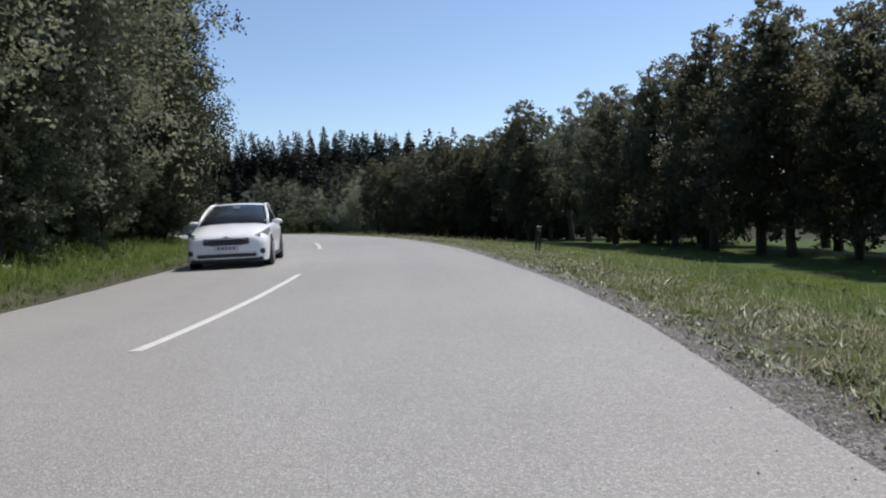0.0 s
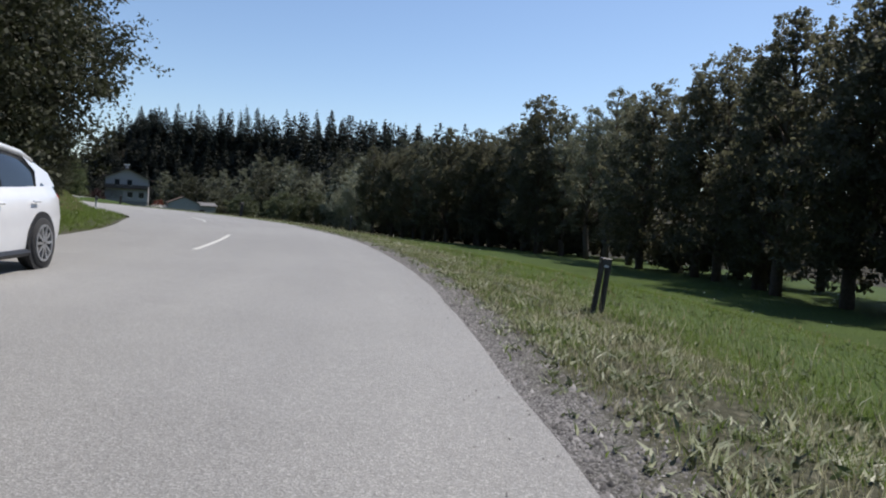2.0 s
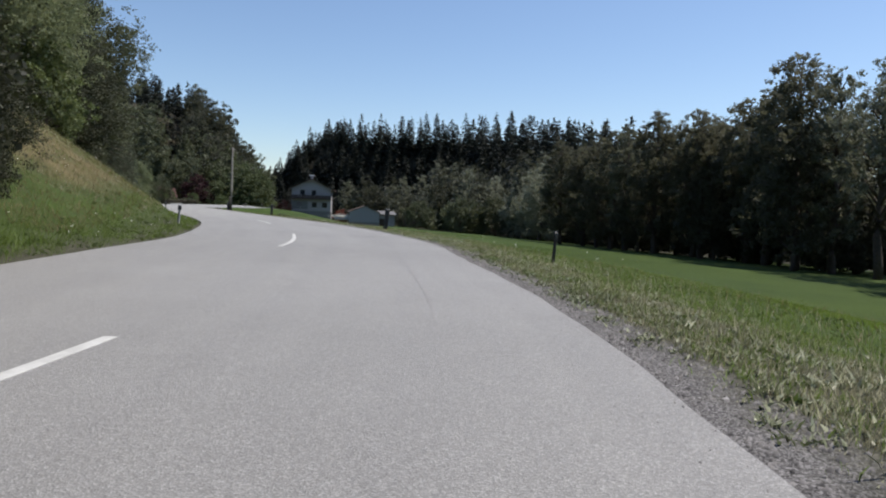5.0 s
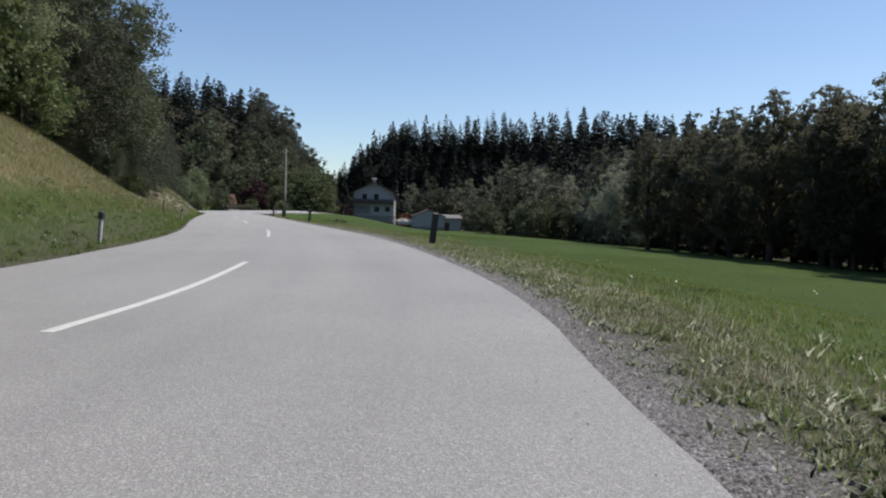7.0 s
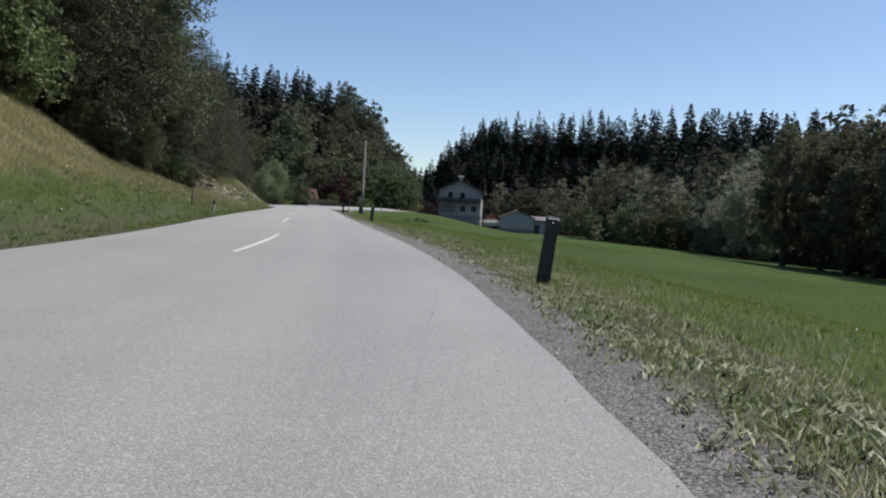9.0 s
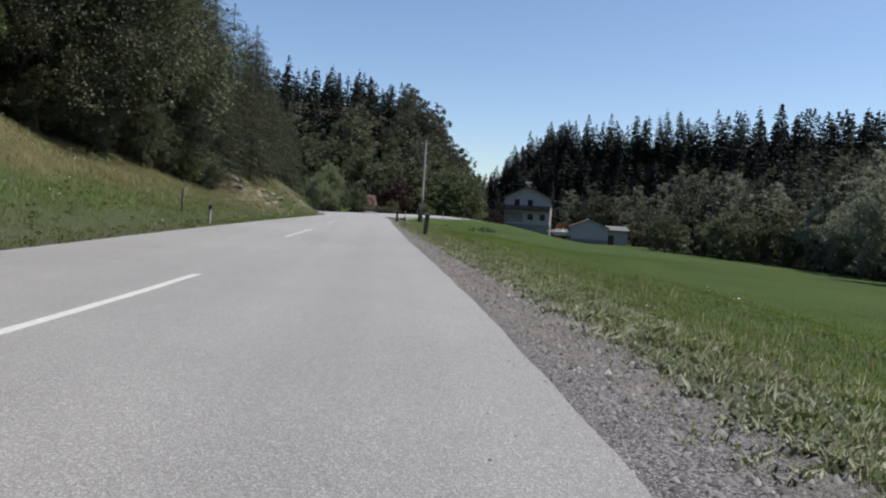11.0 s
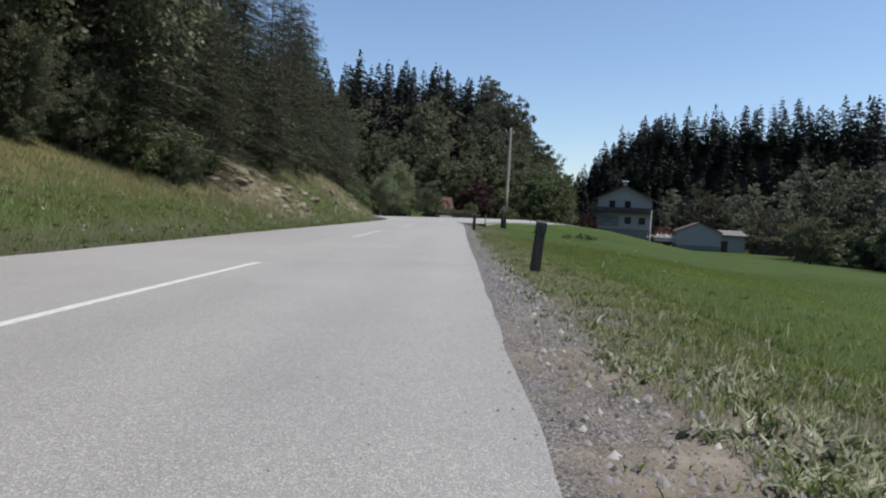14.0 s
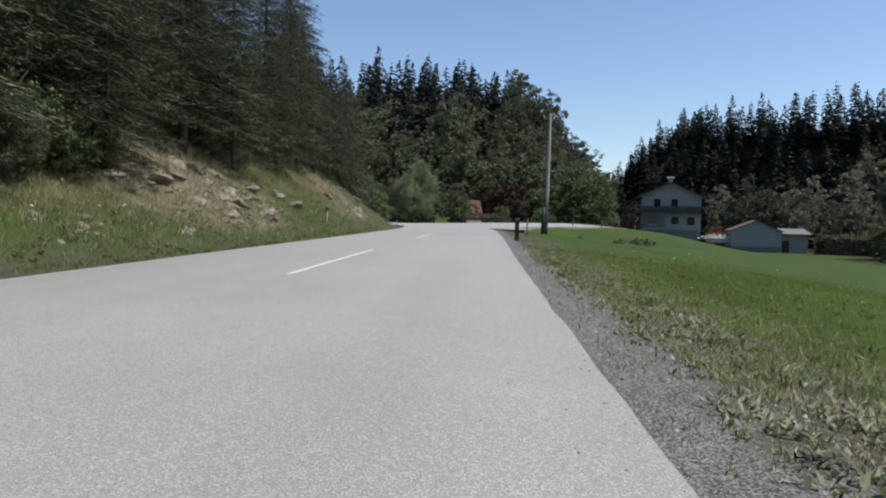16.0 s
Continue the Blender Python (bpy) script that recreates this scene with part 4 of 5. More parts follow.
def split_post(label):
    """A short post of two weathered boards with a slit between them, bound at the head."""
    top = empty("delineator_post", Matrix(), label, "roadside post", "delineator posts")
    for sd in (-1, 1):
        bm = box((0.052, 0.075, 1.0), (sd * 0.040, 0, 0.25), 0.008)
        for v in bm.verts:
            v.co.x += sd * 0.016 * (0.75 - v.co.z)
        part("board", bm, GREYPOST, top)
    part("cap", box((0.135, 0.09, 0.10), (0, 0, 0.76), 0.01), POSTBLACK, top, "dark cap binding the boards")
    part("reflector", box((0.05, 0.012, 0.03), (0, -0.048, 0.70), 0.003), POSTGREY, top, "small pale reflector")
    return top


def road_heading(x, y):
    i = int(nearest(LINE, np.array([[x, y]]))[0])
    return math.degrees(math.atan2(TANGENT[i, 1], TANGENT[i, 0])) - 90


SPOTS_LOW = [(13.94, 11.7, 3, 5)]
SPOTS_SLIM = [(24.45, 32.45, -2, 4)]
SPOTS_RIGHT = [(27.15, 49.25, 1, 6), (28.84, 80.4, -1, 5), (29.9, 110.0, 1, 0)]
SPOTS_LEFT = [(10.4, 25.6, 0, 3), (18.05, 48.6, -3, 4), (19.96, 78.85, 2, 3), (20.7, 113.9, 0, 2), (21.6, 146.0, 1, 0)]
for label, mat, wide, places in (("weathered dark wooden delineator post with black cap in the verge", GREYPOST, 0.19, SPOTS_RIGHT), ("short dark wooden delineator post leaning in the meadow verge", GREYPOST, 0.105, SPOTS_LOW), ("slim dark wooden delineator post standing in the meadow verge", GREYPOST, 0.065, SPOTS_SLIM),
                                 ("white plastic delineator post with black cap below the bank", POSTGREY, 0.085, SPOTS_LEFT)):
    post = split_post(label) if places is SPOTS_LOW else delineator(label, mat, wide)
    for n, (px, py, ra, rb) in enumerate(places):
        m = pose(px, py, height(px, py) - 0.02, ra, rb, road_heading(px, py))
        ob = post if n == 0 else copy_thing(post, m)
        ob.matrix_basis = m @ Matrix.Diagonal((1, 1, 0.9 if places is SPOTS_LOW else 0.8 if wide < 0.1 else 1.0, 1))
stake = empty("wooden_stake", pose(18.79, 79.3, height(18.79, 79.3), 3, 3, 10), "weathered grey wooden stake leaning on the bank", "stake")
bm = tube([(0, 0, -0.3), (0.01, 0, 0.5), (0, 0.01, 0.92), (0.0, 0.0, 1.0)], [0.06, 0.058, 0.055, 0.025], 9)
part("shaft", bm, OLDWOOD, stake, "", True)
stake2 = empty("wooden_stake", pose(31.5, 120.5, height(31.5, 120.5), -2, 3, 0), "thin dark wooden stake in the roadside grass", "stake")
part("shaft", tube([(0, 0, -0.3), (0, 0, 1.0), (0.01, 0, 1.1)], [0.05, 0.045, 0.02], 8), OLDWOOD, stake2, "", True)

TARWOOD = plain("tarred_wood", (0.05, 0.043, 0.037), 0.85, 0, 9, 0.3, 0.4)
POLEWOOD = plain("bleached_pole_wood", (0.25, 0.228, 0.20), 0.85, 0, 9, 0.3, 0.4)
POLE = (35.8, 143.0)
pole = empty("utility_pole", pose(*POLE, height(*POLE), 0, 0.6, 30), "tall weathered wooden utility pole with a stub post at its foot", "utility pole")
part("shaft", tube([(0, 0, -0.5), (0, 0, 4), (0.02, 0, 8), (0.02, 0, 11.2)], [0.21, 0.195, 0.175, 0.15], 12), POLEWOOD, pole, "", True)
part("stub", tube([(-0.36, 0, -0.5), (-0.34, 0, 1.5), (-0.30, 0, 2.5)], [0.19, 0.18, 0.16], 10), TARWOOD, pole, "thick dark stub post", True)
for z in (0.7, 1.9):
    bm = bmesh.new()
    tube([(-0.17 + 0.42 * math.cos(a), 0.22 * math.sin(a), z) for a in np.linspace(0, 2 * math.pi, 15)], [0.014] * 15, 5, bm, False)
    part("clamp", bm, POSTBLACK, pole, "dark steel clamp band", True)
arm = part("crossarm", box((1.3, 0.1, 0.12), (0.02, 0.13, 10.7), 0.01), OLDWOOD, pole)
for xx in (-0.55, 0.0, 0.6):
    part("insulator", tube([(xx, 0.13, 10.76), (xx, 0.13, 10.82), (xx, 0.13, 10.9), (xx, 0.13, 10.98)], [0.02, 0.05, 0.045, 0.02], 8), POSTGREY, arm, "pale ceramic insulator", True)


# ---------------------------------------------------------------- gravel and grass
def blades(xy, z, tall, width, lean, seed):
    """Grass blades, one bent sliver each."""
    r_ = np.random.default_rng(seed)
    n = len(xy)
    ang, tip = r_.uniform(0, 2 * np.pi, n), r_.uniform(0, 2 * np.pi, n)
    w = width * r_.uniform(0.6, 1.4, n)
    h = tall * r_.uniform(0.5, 1.35, n)
    dx, dy = np.cos(ang) * w / 2, np.sin(ang) * w / 2
    ln = lean * h * r_.uniform(0.3, 1.3, n)
    lx, ly_ = np.cos(tip) * ln, np.sin(tip) * ln
    foot_ = np.c_[xy[:, 0], xy[:, 1], z - 0.02]
    m0 = np.c_[xy[:, 0] + lx * 0.3 + dx, xy[:, 1] + ly_ * 0.3 + dy, z + h * 0.45]
    t0 = np.c_[xy[:, 0] + lx, xy[:, 1] + ly_, z + h]
    m1 = np.c_[xy[:, 0] + lx * 0.3 - dx, xy[:, 1] + ly_ * 0.3 - dy, z + h * 0.45]
    v = np.stack([foot_, m0, t0, m1], 1).reshape(-1, 3)
    i = np.arange(n)[:, None] * 4
    up = (dx * ly_ - dy * lx)[:, None] > 0
    return v, np.where(up, np.hstack([i, i + 1, i + 2, i + 3]), np.hstack([i + 3, i + 2, i + 1, i]))


def strewn(count, s0, s1, d0, d1, seed, clump=0.0, bias=1.0):
    """Places beside the road between two lengths and two distances from its middle."""
    r_ = np.random.default_rng(seed)
    s_ = r_.uniform(s0, s1, count)
    d_ = d0 + (d1 - d0) * r_.random(count) ** bias
    j = np.clip(np.searchsorted(FLEN, s_), 1, len(FLEN) - 1)
    f = ((s_ - FLEN[j - 1]) / (FLEN[j] - FLEN[j - 1]))[:, None]
    xy = FINE[j - 1] * (1 - f) + FINE[j] * f + FR[j] * d_[:, None]
    if clump:
        keep = np.array([noise.noise((x * 1.7, y * 1.7, 5.0 + 2.7 * seed)) for x, y in xy]) > r_.uniform(-1, 1, count) * clump - 0.12
        xy = xy[keep]
    return xy


def grass(name, layers, label):
    chunks = {}
    for xy, tall, width, lean, mat, seed in layers:
        chunks.setdefault(mat.name, (mat, []))[1].append(blades(xy, surface(xy), tall, width, lean, seed))
    for mat, list_ in chunks.values():
        v, f = joined(list_)
        me = big_mesh(name, v, f, mat, True)
        r_ = np.random.default_rng(3)
        nv = np.repeat(r_.normal(0, 0.55, (len(v) // 4, 3)), 4, 0) + np.array([0, 0, 1.0])
        me.normals_split_custom_set_from_vertices(nv / np.linalg.norm(nv, axis=1)[:, None])
        tagged(new(name, me), label, "grass", kind="stuff")


R0 = HALF
PALEBLADE = leafy("withered_grass_blade", (0.085, 0.090, 0.050), (0.320, 0.318, 0.215), (0.24, 0.24, 0.13), 0.3)
STRAW = leafy("straw_blade", (0.13, 0.115, 0.07), (0.36, 0.33, 0.22), (0.25, 0.22, 0.13), 0.25)
grass("verge_grass", [
    (strewn(105000, 94, 150, R0 + 0.5, R0 + 3.0, 1, 0.2), 0.075, 0.0055, 0.6, BLADE, 1),
    (strewn(95000, 94, 150, R0 + 0.45, R0 + 2.5, 2, 0.2), 0.075, 0.006, 0.6, PALEBLADE, 2),
    (strewn(95000, 148, 200, R0 + 0.75, R0 + 3.2, 11, 0.2), 0.08, 0.0055, 0.6, BLADE, 11),
    (strewn(80000, 148, 200, R0 + 0.7, R0 + 2.8, 12, 0.2), 0.075, 0.006, 0.6, PALEBLADE, 12),
    (strewn(38000, 94, 200, R0 + 0.25, R0 + 3.2, 14, 0), 0.014, 0.008, 4.0, PALEBLADE, 14),
    (strewn(62000, 94, 205, R0 + 2.0, R0 + 9.0, 40, 0.35, 1.5), 0.12, 0.006, 0.5, BLADE, 40),
    (strewn(70000, 94, 200, R0 + 2.2, R0 + 16.0, 15, 0, 2.4), 0.085, 0.008, 0.8, BLADE, 15),
    (strewn(24000, 172, 200, R0 + 0.75, R0 + 2.0, 38, 0.3), 0.03, 0.008, 2.0, STRAW, 38),
    (strewn(9000, 94, 172, R0 + 0.5, R0 + 2.2, 39, 0.2), 0.03, 0.008, 2.0, STRAW, 39),
    (strewn(4500, 94, 196, R0 + 0.15, R0 + 1.3, 3, 0.2), 0.06, 0.010, 0.9, BLADE, 3),
    (strewn(7000, 94, 178, R0 + 1.0, R0 + 4.0, 4, 0.3), 0.24, 0.006, 0.4, PALEBLADE, 4)], "rough green and straw-coloured grass on the road verge")
grass("meadow_grass", [
    (strewn(48000, 92, 135, R0 + 3.0, R0 + 26, 5, 0, 1.9), 0.07, 0.011, 0.9, BLADE, 5),
    (strewn(77000, 135, 204, R0 + 3.0, R0 + 26, 54, 0, 1.9), 0.07, 0.011, 0.9, MEADOWBLADE, 54),
    (strewn(5000, 92, 205, R0 + 2.8, R0 + 12, 13, 0.3, 1.3), 0.15, 0.012, 0.7, DRYBLADE, 13),
    (strewn(17000, 92, 135, R0 + 11, R0 + 40, 6, 0, 1.3), 0.06, 0.014, 0.8, BLADE, 6),
    (strewn(31000, 135, 212, R0 + 11, R0 + 40, 55, 0, 1.3), 0.06, 0.014, 0.8, MEADOWBLADE, 55)], "green meadow grass")


def beside(xy):
    """Only the places off the side road and its wide mouth."""
    k = nearest(SIDELINE, xy)
    return xy[np.linalg.norm(xy - SIDELINE[k, :2], axis=1) > 2.6 + 11.0 * np.clip(1 - k / 16, 0, None) ** 2]


grass("junction_grass", [
    (beside(strewn(30000, 199, 246, R0 + 0.6, R0 + 14, 16, 0, 1.3)), 0.02, 0.012, 0.8, BLADE, 16),
    (beside(strewn(26000, 222, 268, R0 + 4, R0 + 42, 18, 0, 1.0)), 0.015, 0.02, 0.8, BLADE, 18),
    (beside(strewn(5000, 199, 240, R0 + 0.6, R0 + 3.0, 17, 0, 1.3)), 0.04, 0.015, 0.8, PALEBLADE, 17)], "green grass between the road and the side road")
grass("bank_grass", [
    (strewn(50000, 96, 222, -R0 - 2.6, -R0 - 0.15, 7, 0.3), 0.15, 0.009, 0.8, BLADE, 7),
    (strewn(100000, 132, 222, -R0 - 10, -R0 - 1.9, 8, 0.5), 0.18, 0.009, 0.8, DRYBLADE, 8),
    (strewn(52000, 96, 222, -R0 - 8, -R0 - 1.6, 9, 0.5), 0.19, 0.010, 0.8, BLADE, 9),
    (strewn(40000, 140, 222, -R0 - 8, -R0 - 1.6, 48, 0.5), 0.20, 0.009, 0.8, PALEBLADE, 48),
    (strewn(17000, 190, 236, -R0 - 6.5, -R0 - 1.0, 19, 0.4), 0.28, 0.011, 0.7, PALEBLADE, 19),
    (strewn(9000, 176, 236, -R0 - 5.5, -R0 - 0.8, 49, 0.5), 0.26, 0.011, 0.7, PALEBLADE, 49),
    (strewn(9000, 190, 228, -R0 - 6.0, -R0 - 0.8, 20, 0.4), 0.24, 0.012, 0.7, BLADE, 20),
    (strewn(9000, 96, 130, -R0 - 5, -R0 - 0.8, 10, 0.3), 0.36, 0.014, 0.7, BLADE, 10)], "tall grass and weeds on the bank")


def rosettes(count, s0, s1, d0, d1, seed, spread_, leaves, clump=0.3):
    """Places of the leaves of low broad-leaved weeds, bunched."""
    r_ = np.random.default_rng(seed)
    mid = strewn(count, s0, s1, d0, d1, seed, clump)
    return np.repeat(mid, leaves, 0) + r_.normal(0, spread_, (len(mid) * leaves, 2))


def weed_clumps(count, s0, s1, d0, d1, seed, size):
    """Bushy weeds: heaps of leaves."""
    xy = strewn(count, s0, s1, d0, d1, seed)
    r_ = np.random.default_rng(seed)
    z = surface(xy)
    cents = []
    for (x, y), zz in zip(xy, z):
        n = r_.integers(8, 26)
        k_ = r_.uniform(0.5, 1.3)
        p_ = r_.normal(0, size * 0.9 * k_, (n, 3)) * np.array([1, 1, 0.45])
        p_[:, 2] = np.abs(p_[:, 2]) + 0.02
        cents.append(p_ + np.array([x, y, zz]))
    return leaf_cards(np.vstack(cents), size, r_, 0.34, 1.2)


DOCK = leafy("dock_leaf", (0.022, 0.036, 0.011), (0.115, 0.165, 0.050), (0.16, 0.23, 0.06), 0.3, 0.45)
WEED = leafy("weed_leaf", (0.06, 0.085, 0.038), (0.36, 0.38, 0.26), (0.20, 0.26, 0.11), 0.2, 0.42)
grass("weeds", [
    (rosettes(5200, 94, 152, R0 + 0.2, R0 + 2.8, 31, 0.032, 9, 0.2), 0.042, 0.017, 1.7, WEED, 31),
    (rosettes(4200, 150, 200, R0 + 0.45, R0 + 3.2, 34, 0.032, 9, 0.2), 0.042, 0.018, 1.7, WEED, 34),
    (rosettes(5200, 94, 205, R0 + 2.4, R0 + 7.5, 47, 0.05, 9, 0.3), 0.045, 0.016, 1.4, BANKWEED, 47),
    (rosettes(480, 94, 174, R0 + 0.5, R0 + 3.0, 35, 0.06, 18, 0.2), 0.11, 0.018, 1.0, WEED, 35),
    (rosettes(1300, 136, 171, R0 + 0.55, R0 + 1.7, 36, 0.07, 14, 0.15), 0.055, 0.029, 1.9, WEED, 36),
    (rosettes(620, 176, 201, R0 + 0.6, R0 + 1.7, 56, 0.07, 14, 0.2), 0.05, 0.026, 1.9, WEED, 56),
    (rosettes(900, 94, 145, R0 + 0.35, R0 + 1.6, 37, 0.07, 14, 0.2), 0.05, 0.026, 1.9, WEED, 37)], "broad-leaved weeds scattered through the verge")
v, f = joined([weed_clumps(420, 150, 202, R0 + 0.75, R0 + 2.6, 51, 0.07), weed_clumps(230, 94, 150, R0 + 0.5, R0 + 2.6, 52, 0.055), weed_clumps(300, 94, 200, R0 + 2.2, R0 + 6, 53, 0.07)])
tagged(new("weeds", big_mesh("weeds", v, f, DOCK)), "dark green tufts of dock along the verge", "weeds", kind="stuff")
v, f = joined([weed_clumps(1100, 96, 215, -R0 - 3.2, -R0 - 0.2, 32, 0.085), weed_clumps(380, 96, 132, -R0 - 6.0, -R0 - 1.2, 33, 0.15)])
tagged(new("weeds", big_mesh("weeds", v, f, BANKWEED)), "bushy weeds along the foot of the bank", "weeds", kind="stuff")
PETAL = plain("white_petal", (0.75, 0.75, 0.68), 0.7)
pet = np.vstack([strewn(70, 96, 215, R0 + 1.6, R0 + 9, 41), strewn(420, 96, 222, -R0 - 6, -R0 - 0.6, 42)])
pz = surface(pet) + rng.uniform(0.12, 0.38, len(pet))
v, f = leaf_cards(np.repeat(np.c_[pet, pz], 2, 0) + rng.normal(0, 0.02, (2 * len(pet), 3)), 0.032, rng, 0.9, 1.5)
tagged(new("wild_flowers", big_mesh("wild_flowers", v, f, PETAL)), "small white wild flowers in the grass", "flowers", kind="stuff")



def stone_material():
    """Crushed stone: every chip of its own grey."""
    m, nodes, links, b = material("gravel_stone", 0.9, 0, 0.3)
    g = nodes.new("ShaderNodeNewGeometry")
    c = ramp(nodes, [(0.0, (0.045, 0.043, 0.043)), (0.35, (0.135, 0.13, 0.128)), (0.8, (0.20, 0.192, 0.187)), (0.96, (0.235, 0.228, 0.222)), (1.0, (0.36, 0.35, 0.34))])
    links.new(g.outputs["Random Per Island"], c.inputs[0])
    n = noise_at(nodes, links, 90, 3, nodes.new("ShaderNodeTexCoord").outputs["Object"])
    links.new(mixed(nodes, links, 0.35, c.outputs[0], n.outputs[0], "SOFT_LIGHT"), b.inputs["Base Color"])
    return m


GRAVELSTONE = stone_material()


def pebbles(count, seed, near, wide, big, s0=92, s1=200, bias=1.2, on_road=False):
    """Chips of stone from the road's edge outwards."""
    r_ = np.random.default_rng(seed)
    sv = r_.uniform(s0, s1, count)
    edge = np.interp(sv, FLEN, half_right)
    reach = wide * (0.58 + 0.42 * smooth(128, 146, sv) + 0.5 * smooth(152, 158, sv) * (1 - smooth(172, 180, sv)))
    dv = edge + near + reach * r_.random(count) ** bias
    j = np.clip(np.searchsorted(FLEN, sv), 1, len(FLEN) - 1)
    f = ((sv - FLEN[j - 1]) / (FLEN[j] - FLEN[j - 1]))[:, None]
    xy = FINE[j - 1] * (1 - f) + FINE[j] * f + FR[j] * dv[:, None]
    n = count
    z = np.zeros(n) if on_road else surface(xy)
    base = np.array([(1, 0, -0.3), (0, 1, -0.3), (-1, 0, -0.3), (0, -1, -0.3), (0, 0, 1)], float)
    tri = np.array([(0, 1, 4), (1, 2, 4), (2, 3, 4), (3, 0, 4)])
    size = big * (0.22 + 0.78 * r_.random(n) ** 2.2)
    v = base[None] * size[:, None, None] * r_.uniform(0.5, 1.3, (n, 5, 1)) * np.array([1.2, 1, 0.9])
    a = r_.uniform(0, 6.28, n)
    c, s_ = np.cos(a)[:, None], np.sin(a)[:, None]
    v = np.stack([v[..., 0] * c - v[..., 1] * s_ + xy[:, :1], v[..., 0] * s_ + v[..., 1] * c + xy[:, 1:], v[..., 2] + (z + size * 0.3)[:, None]], -1).reshape(-1, 3)
    f = (tri[None] + 5 * np.arange(n)[:, None, None]).reshape(-1, 3)
    return v, f


v, f = joined([pebbles(66000, 21, 0.01, 0.9, 0.011), pebbles(15000, 22, 0.06, 1.1, 0.021), pebbles(700, 23, 0.35, 1.1, 0.034), pebbles(9000, 26, 0.02, 1.0, 0.021, 92, 140), pebbles(7500, 25, 0.2, 1.2, 0.031, 150, 178), pebbles(1200, 27, 0.3, 0.9, 0.022, 176, 200), pebbles(2600, 24, -0.02, -0.8, 0.009, bias=2.2, on_road=True)])
tagged(new("gravel", big_mesh("gravel", v, f, GRAVELSTONE)), "loose grey gravel on the road shoulder", "gravel", kind="stuff")

# ---------------------------------------------------------------- rocks on the bank
ROCK = plain("pale_rock", (0.20, 0.18, 0.14), 0.95, 0, 4, 0.45, 0.9)


def rock(seed, label, group):
    bm = bmesh.new()
    bmesh.ops.create_icosphere(bm, subdivisions=2, radius=0.5)
    for v in bm.verts:
        k_ = 1 + 0.45 * noise.noise(v.co * 2.2 + Vector((seed * 3.1, 0, 0))) + 0.15 * noise.noise(v.co * 6 + Vector((seed, 5, 0)))
        v.co *= k_
        step_ = 0.16
        v.co = Vector([0.45 * c + 0.55 * step_ * round(c / step_) for c in v.co])
        v.co.z *= 0.7
    return tagged(new("rock", bm_mesh("rock", bm, ROCK)), label, "rock", group)


r3 = random.Random(12)
stones = [rock(k, "pale weathered rock in the grassy bank", "rocks on the bank") for k in range(4)]
for n in range(170):
    if n < 105:
        sv, dv = r3.gauss(202.3, 3.4), -(HALF + 1.7 + 3.9 * r3.random())
    elif n < 140:
        sv, dv = r3.gauss(222, 3.2), -(HALF + 1.8 + 2.6 * r3.random())
    elif n < 150:
        sv, dv = r3.gauss(192, 1.2), -(HALF + 1.0 + 2.2 * r3.random())
    else:
        sv, dv = r3.uniform(103, 109), -r3.uniform(HALF + 3.0, HALF + 5.0)
    px, py = along(sv, dv)
    k_ = r3.uniform(0.12, 0.34) if n % 5 or n > 139 else r3.uniform(0.45, 0.85)
    m = pose(px, py, height(px, py) - 0.05 * k_, r3.uniform(-30, 30), r3.uniform(-30, 30), r3.uniform(0, 360))
    ob = stones[n] if n < 4 else copy_thing(stones[n % 4], m)
    ob.matrix_basis = m @ Matrix.Diagonal((k_ * 1.35, k_, k_ * (0.8 if n % 5 else 0.6), 1))

# ---------------------------------------------------------------- the farmhouse and its yard
PLASTER_WALL = plain("house_plaster", (0.30, 0.29, 0.292), 0.9, 0, 2, 0.08, 0.2)
PLINTH = plain("house_plinth", (0.17, 0.165, 0.165), 0.9, 0, 3, 0.15, 0.2)
ROOFTILE = plain("roof_tiles_brown", (0.11, 0.075, 0.06), 0.85, 0, 4, 0.3, 0.4)
REDTILE = plain("roof_tiles_red", (0.085, 0.026, 0.024), 0.8, 0, 4, 0.3, 0.4)
TIMBER = plain("dark_timber", (0.055, 0.035, 0.025), 0.8, 0, 6, 0.3, 0.3)
WHITEPAINT = plain("white_paint", (0.8, 0.8, 0.78), 0.6, 0, 5, 0.06, 0.05)
SHEETROOF = plain("grey_roofing", (0.15, 0.145, 0.145), 0.75, 0.1, 3, 0.2, 0.2)


def glass_material():
    m, nodes, links, b = material("window_glass", 0.05, 0, 0.5)
    b.inputs["Base Color"].default_value = (0.02, 0.024, 0.028, 1)
    return m


GLASS = glass_material()


def gable_bm(wide, deep, z0, eave, ridge):
    """A gabled block, its gable towards -y, middle of its front at the origin."""
    bm = bmesh.new()
    prof = [(-wide / 2, z0), (wide / 2, z0), (wide / 2, eave), (0, ridge), (-wide / 2, eave)]
    a = [bm.verts.new((x, 0, z)) for x, z in prof]
    b_ = [bm.verts.new((x, deep, z)) for x, z in prof]
    bm.faces.new(a)
    bm.faces.new(b_[::-1])
    for k in range(5):
        bm.faces.new((a[k], a[(k + 1) % 5], b_[(k + 1) % 5], b_[k]))
    return bm


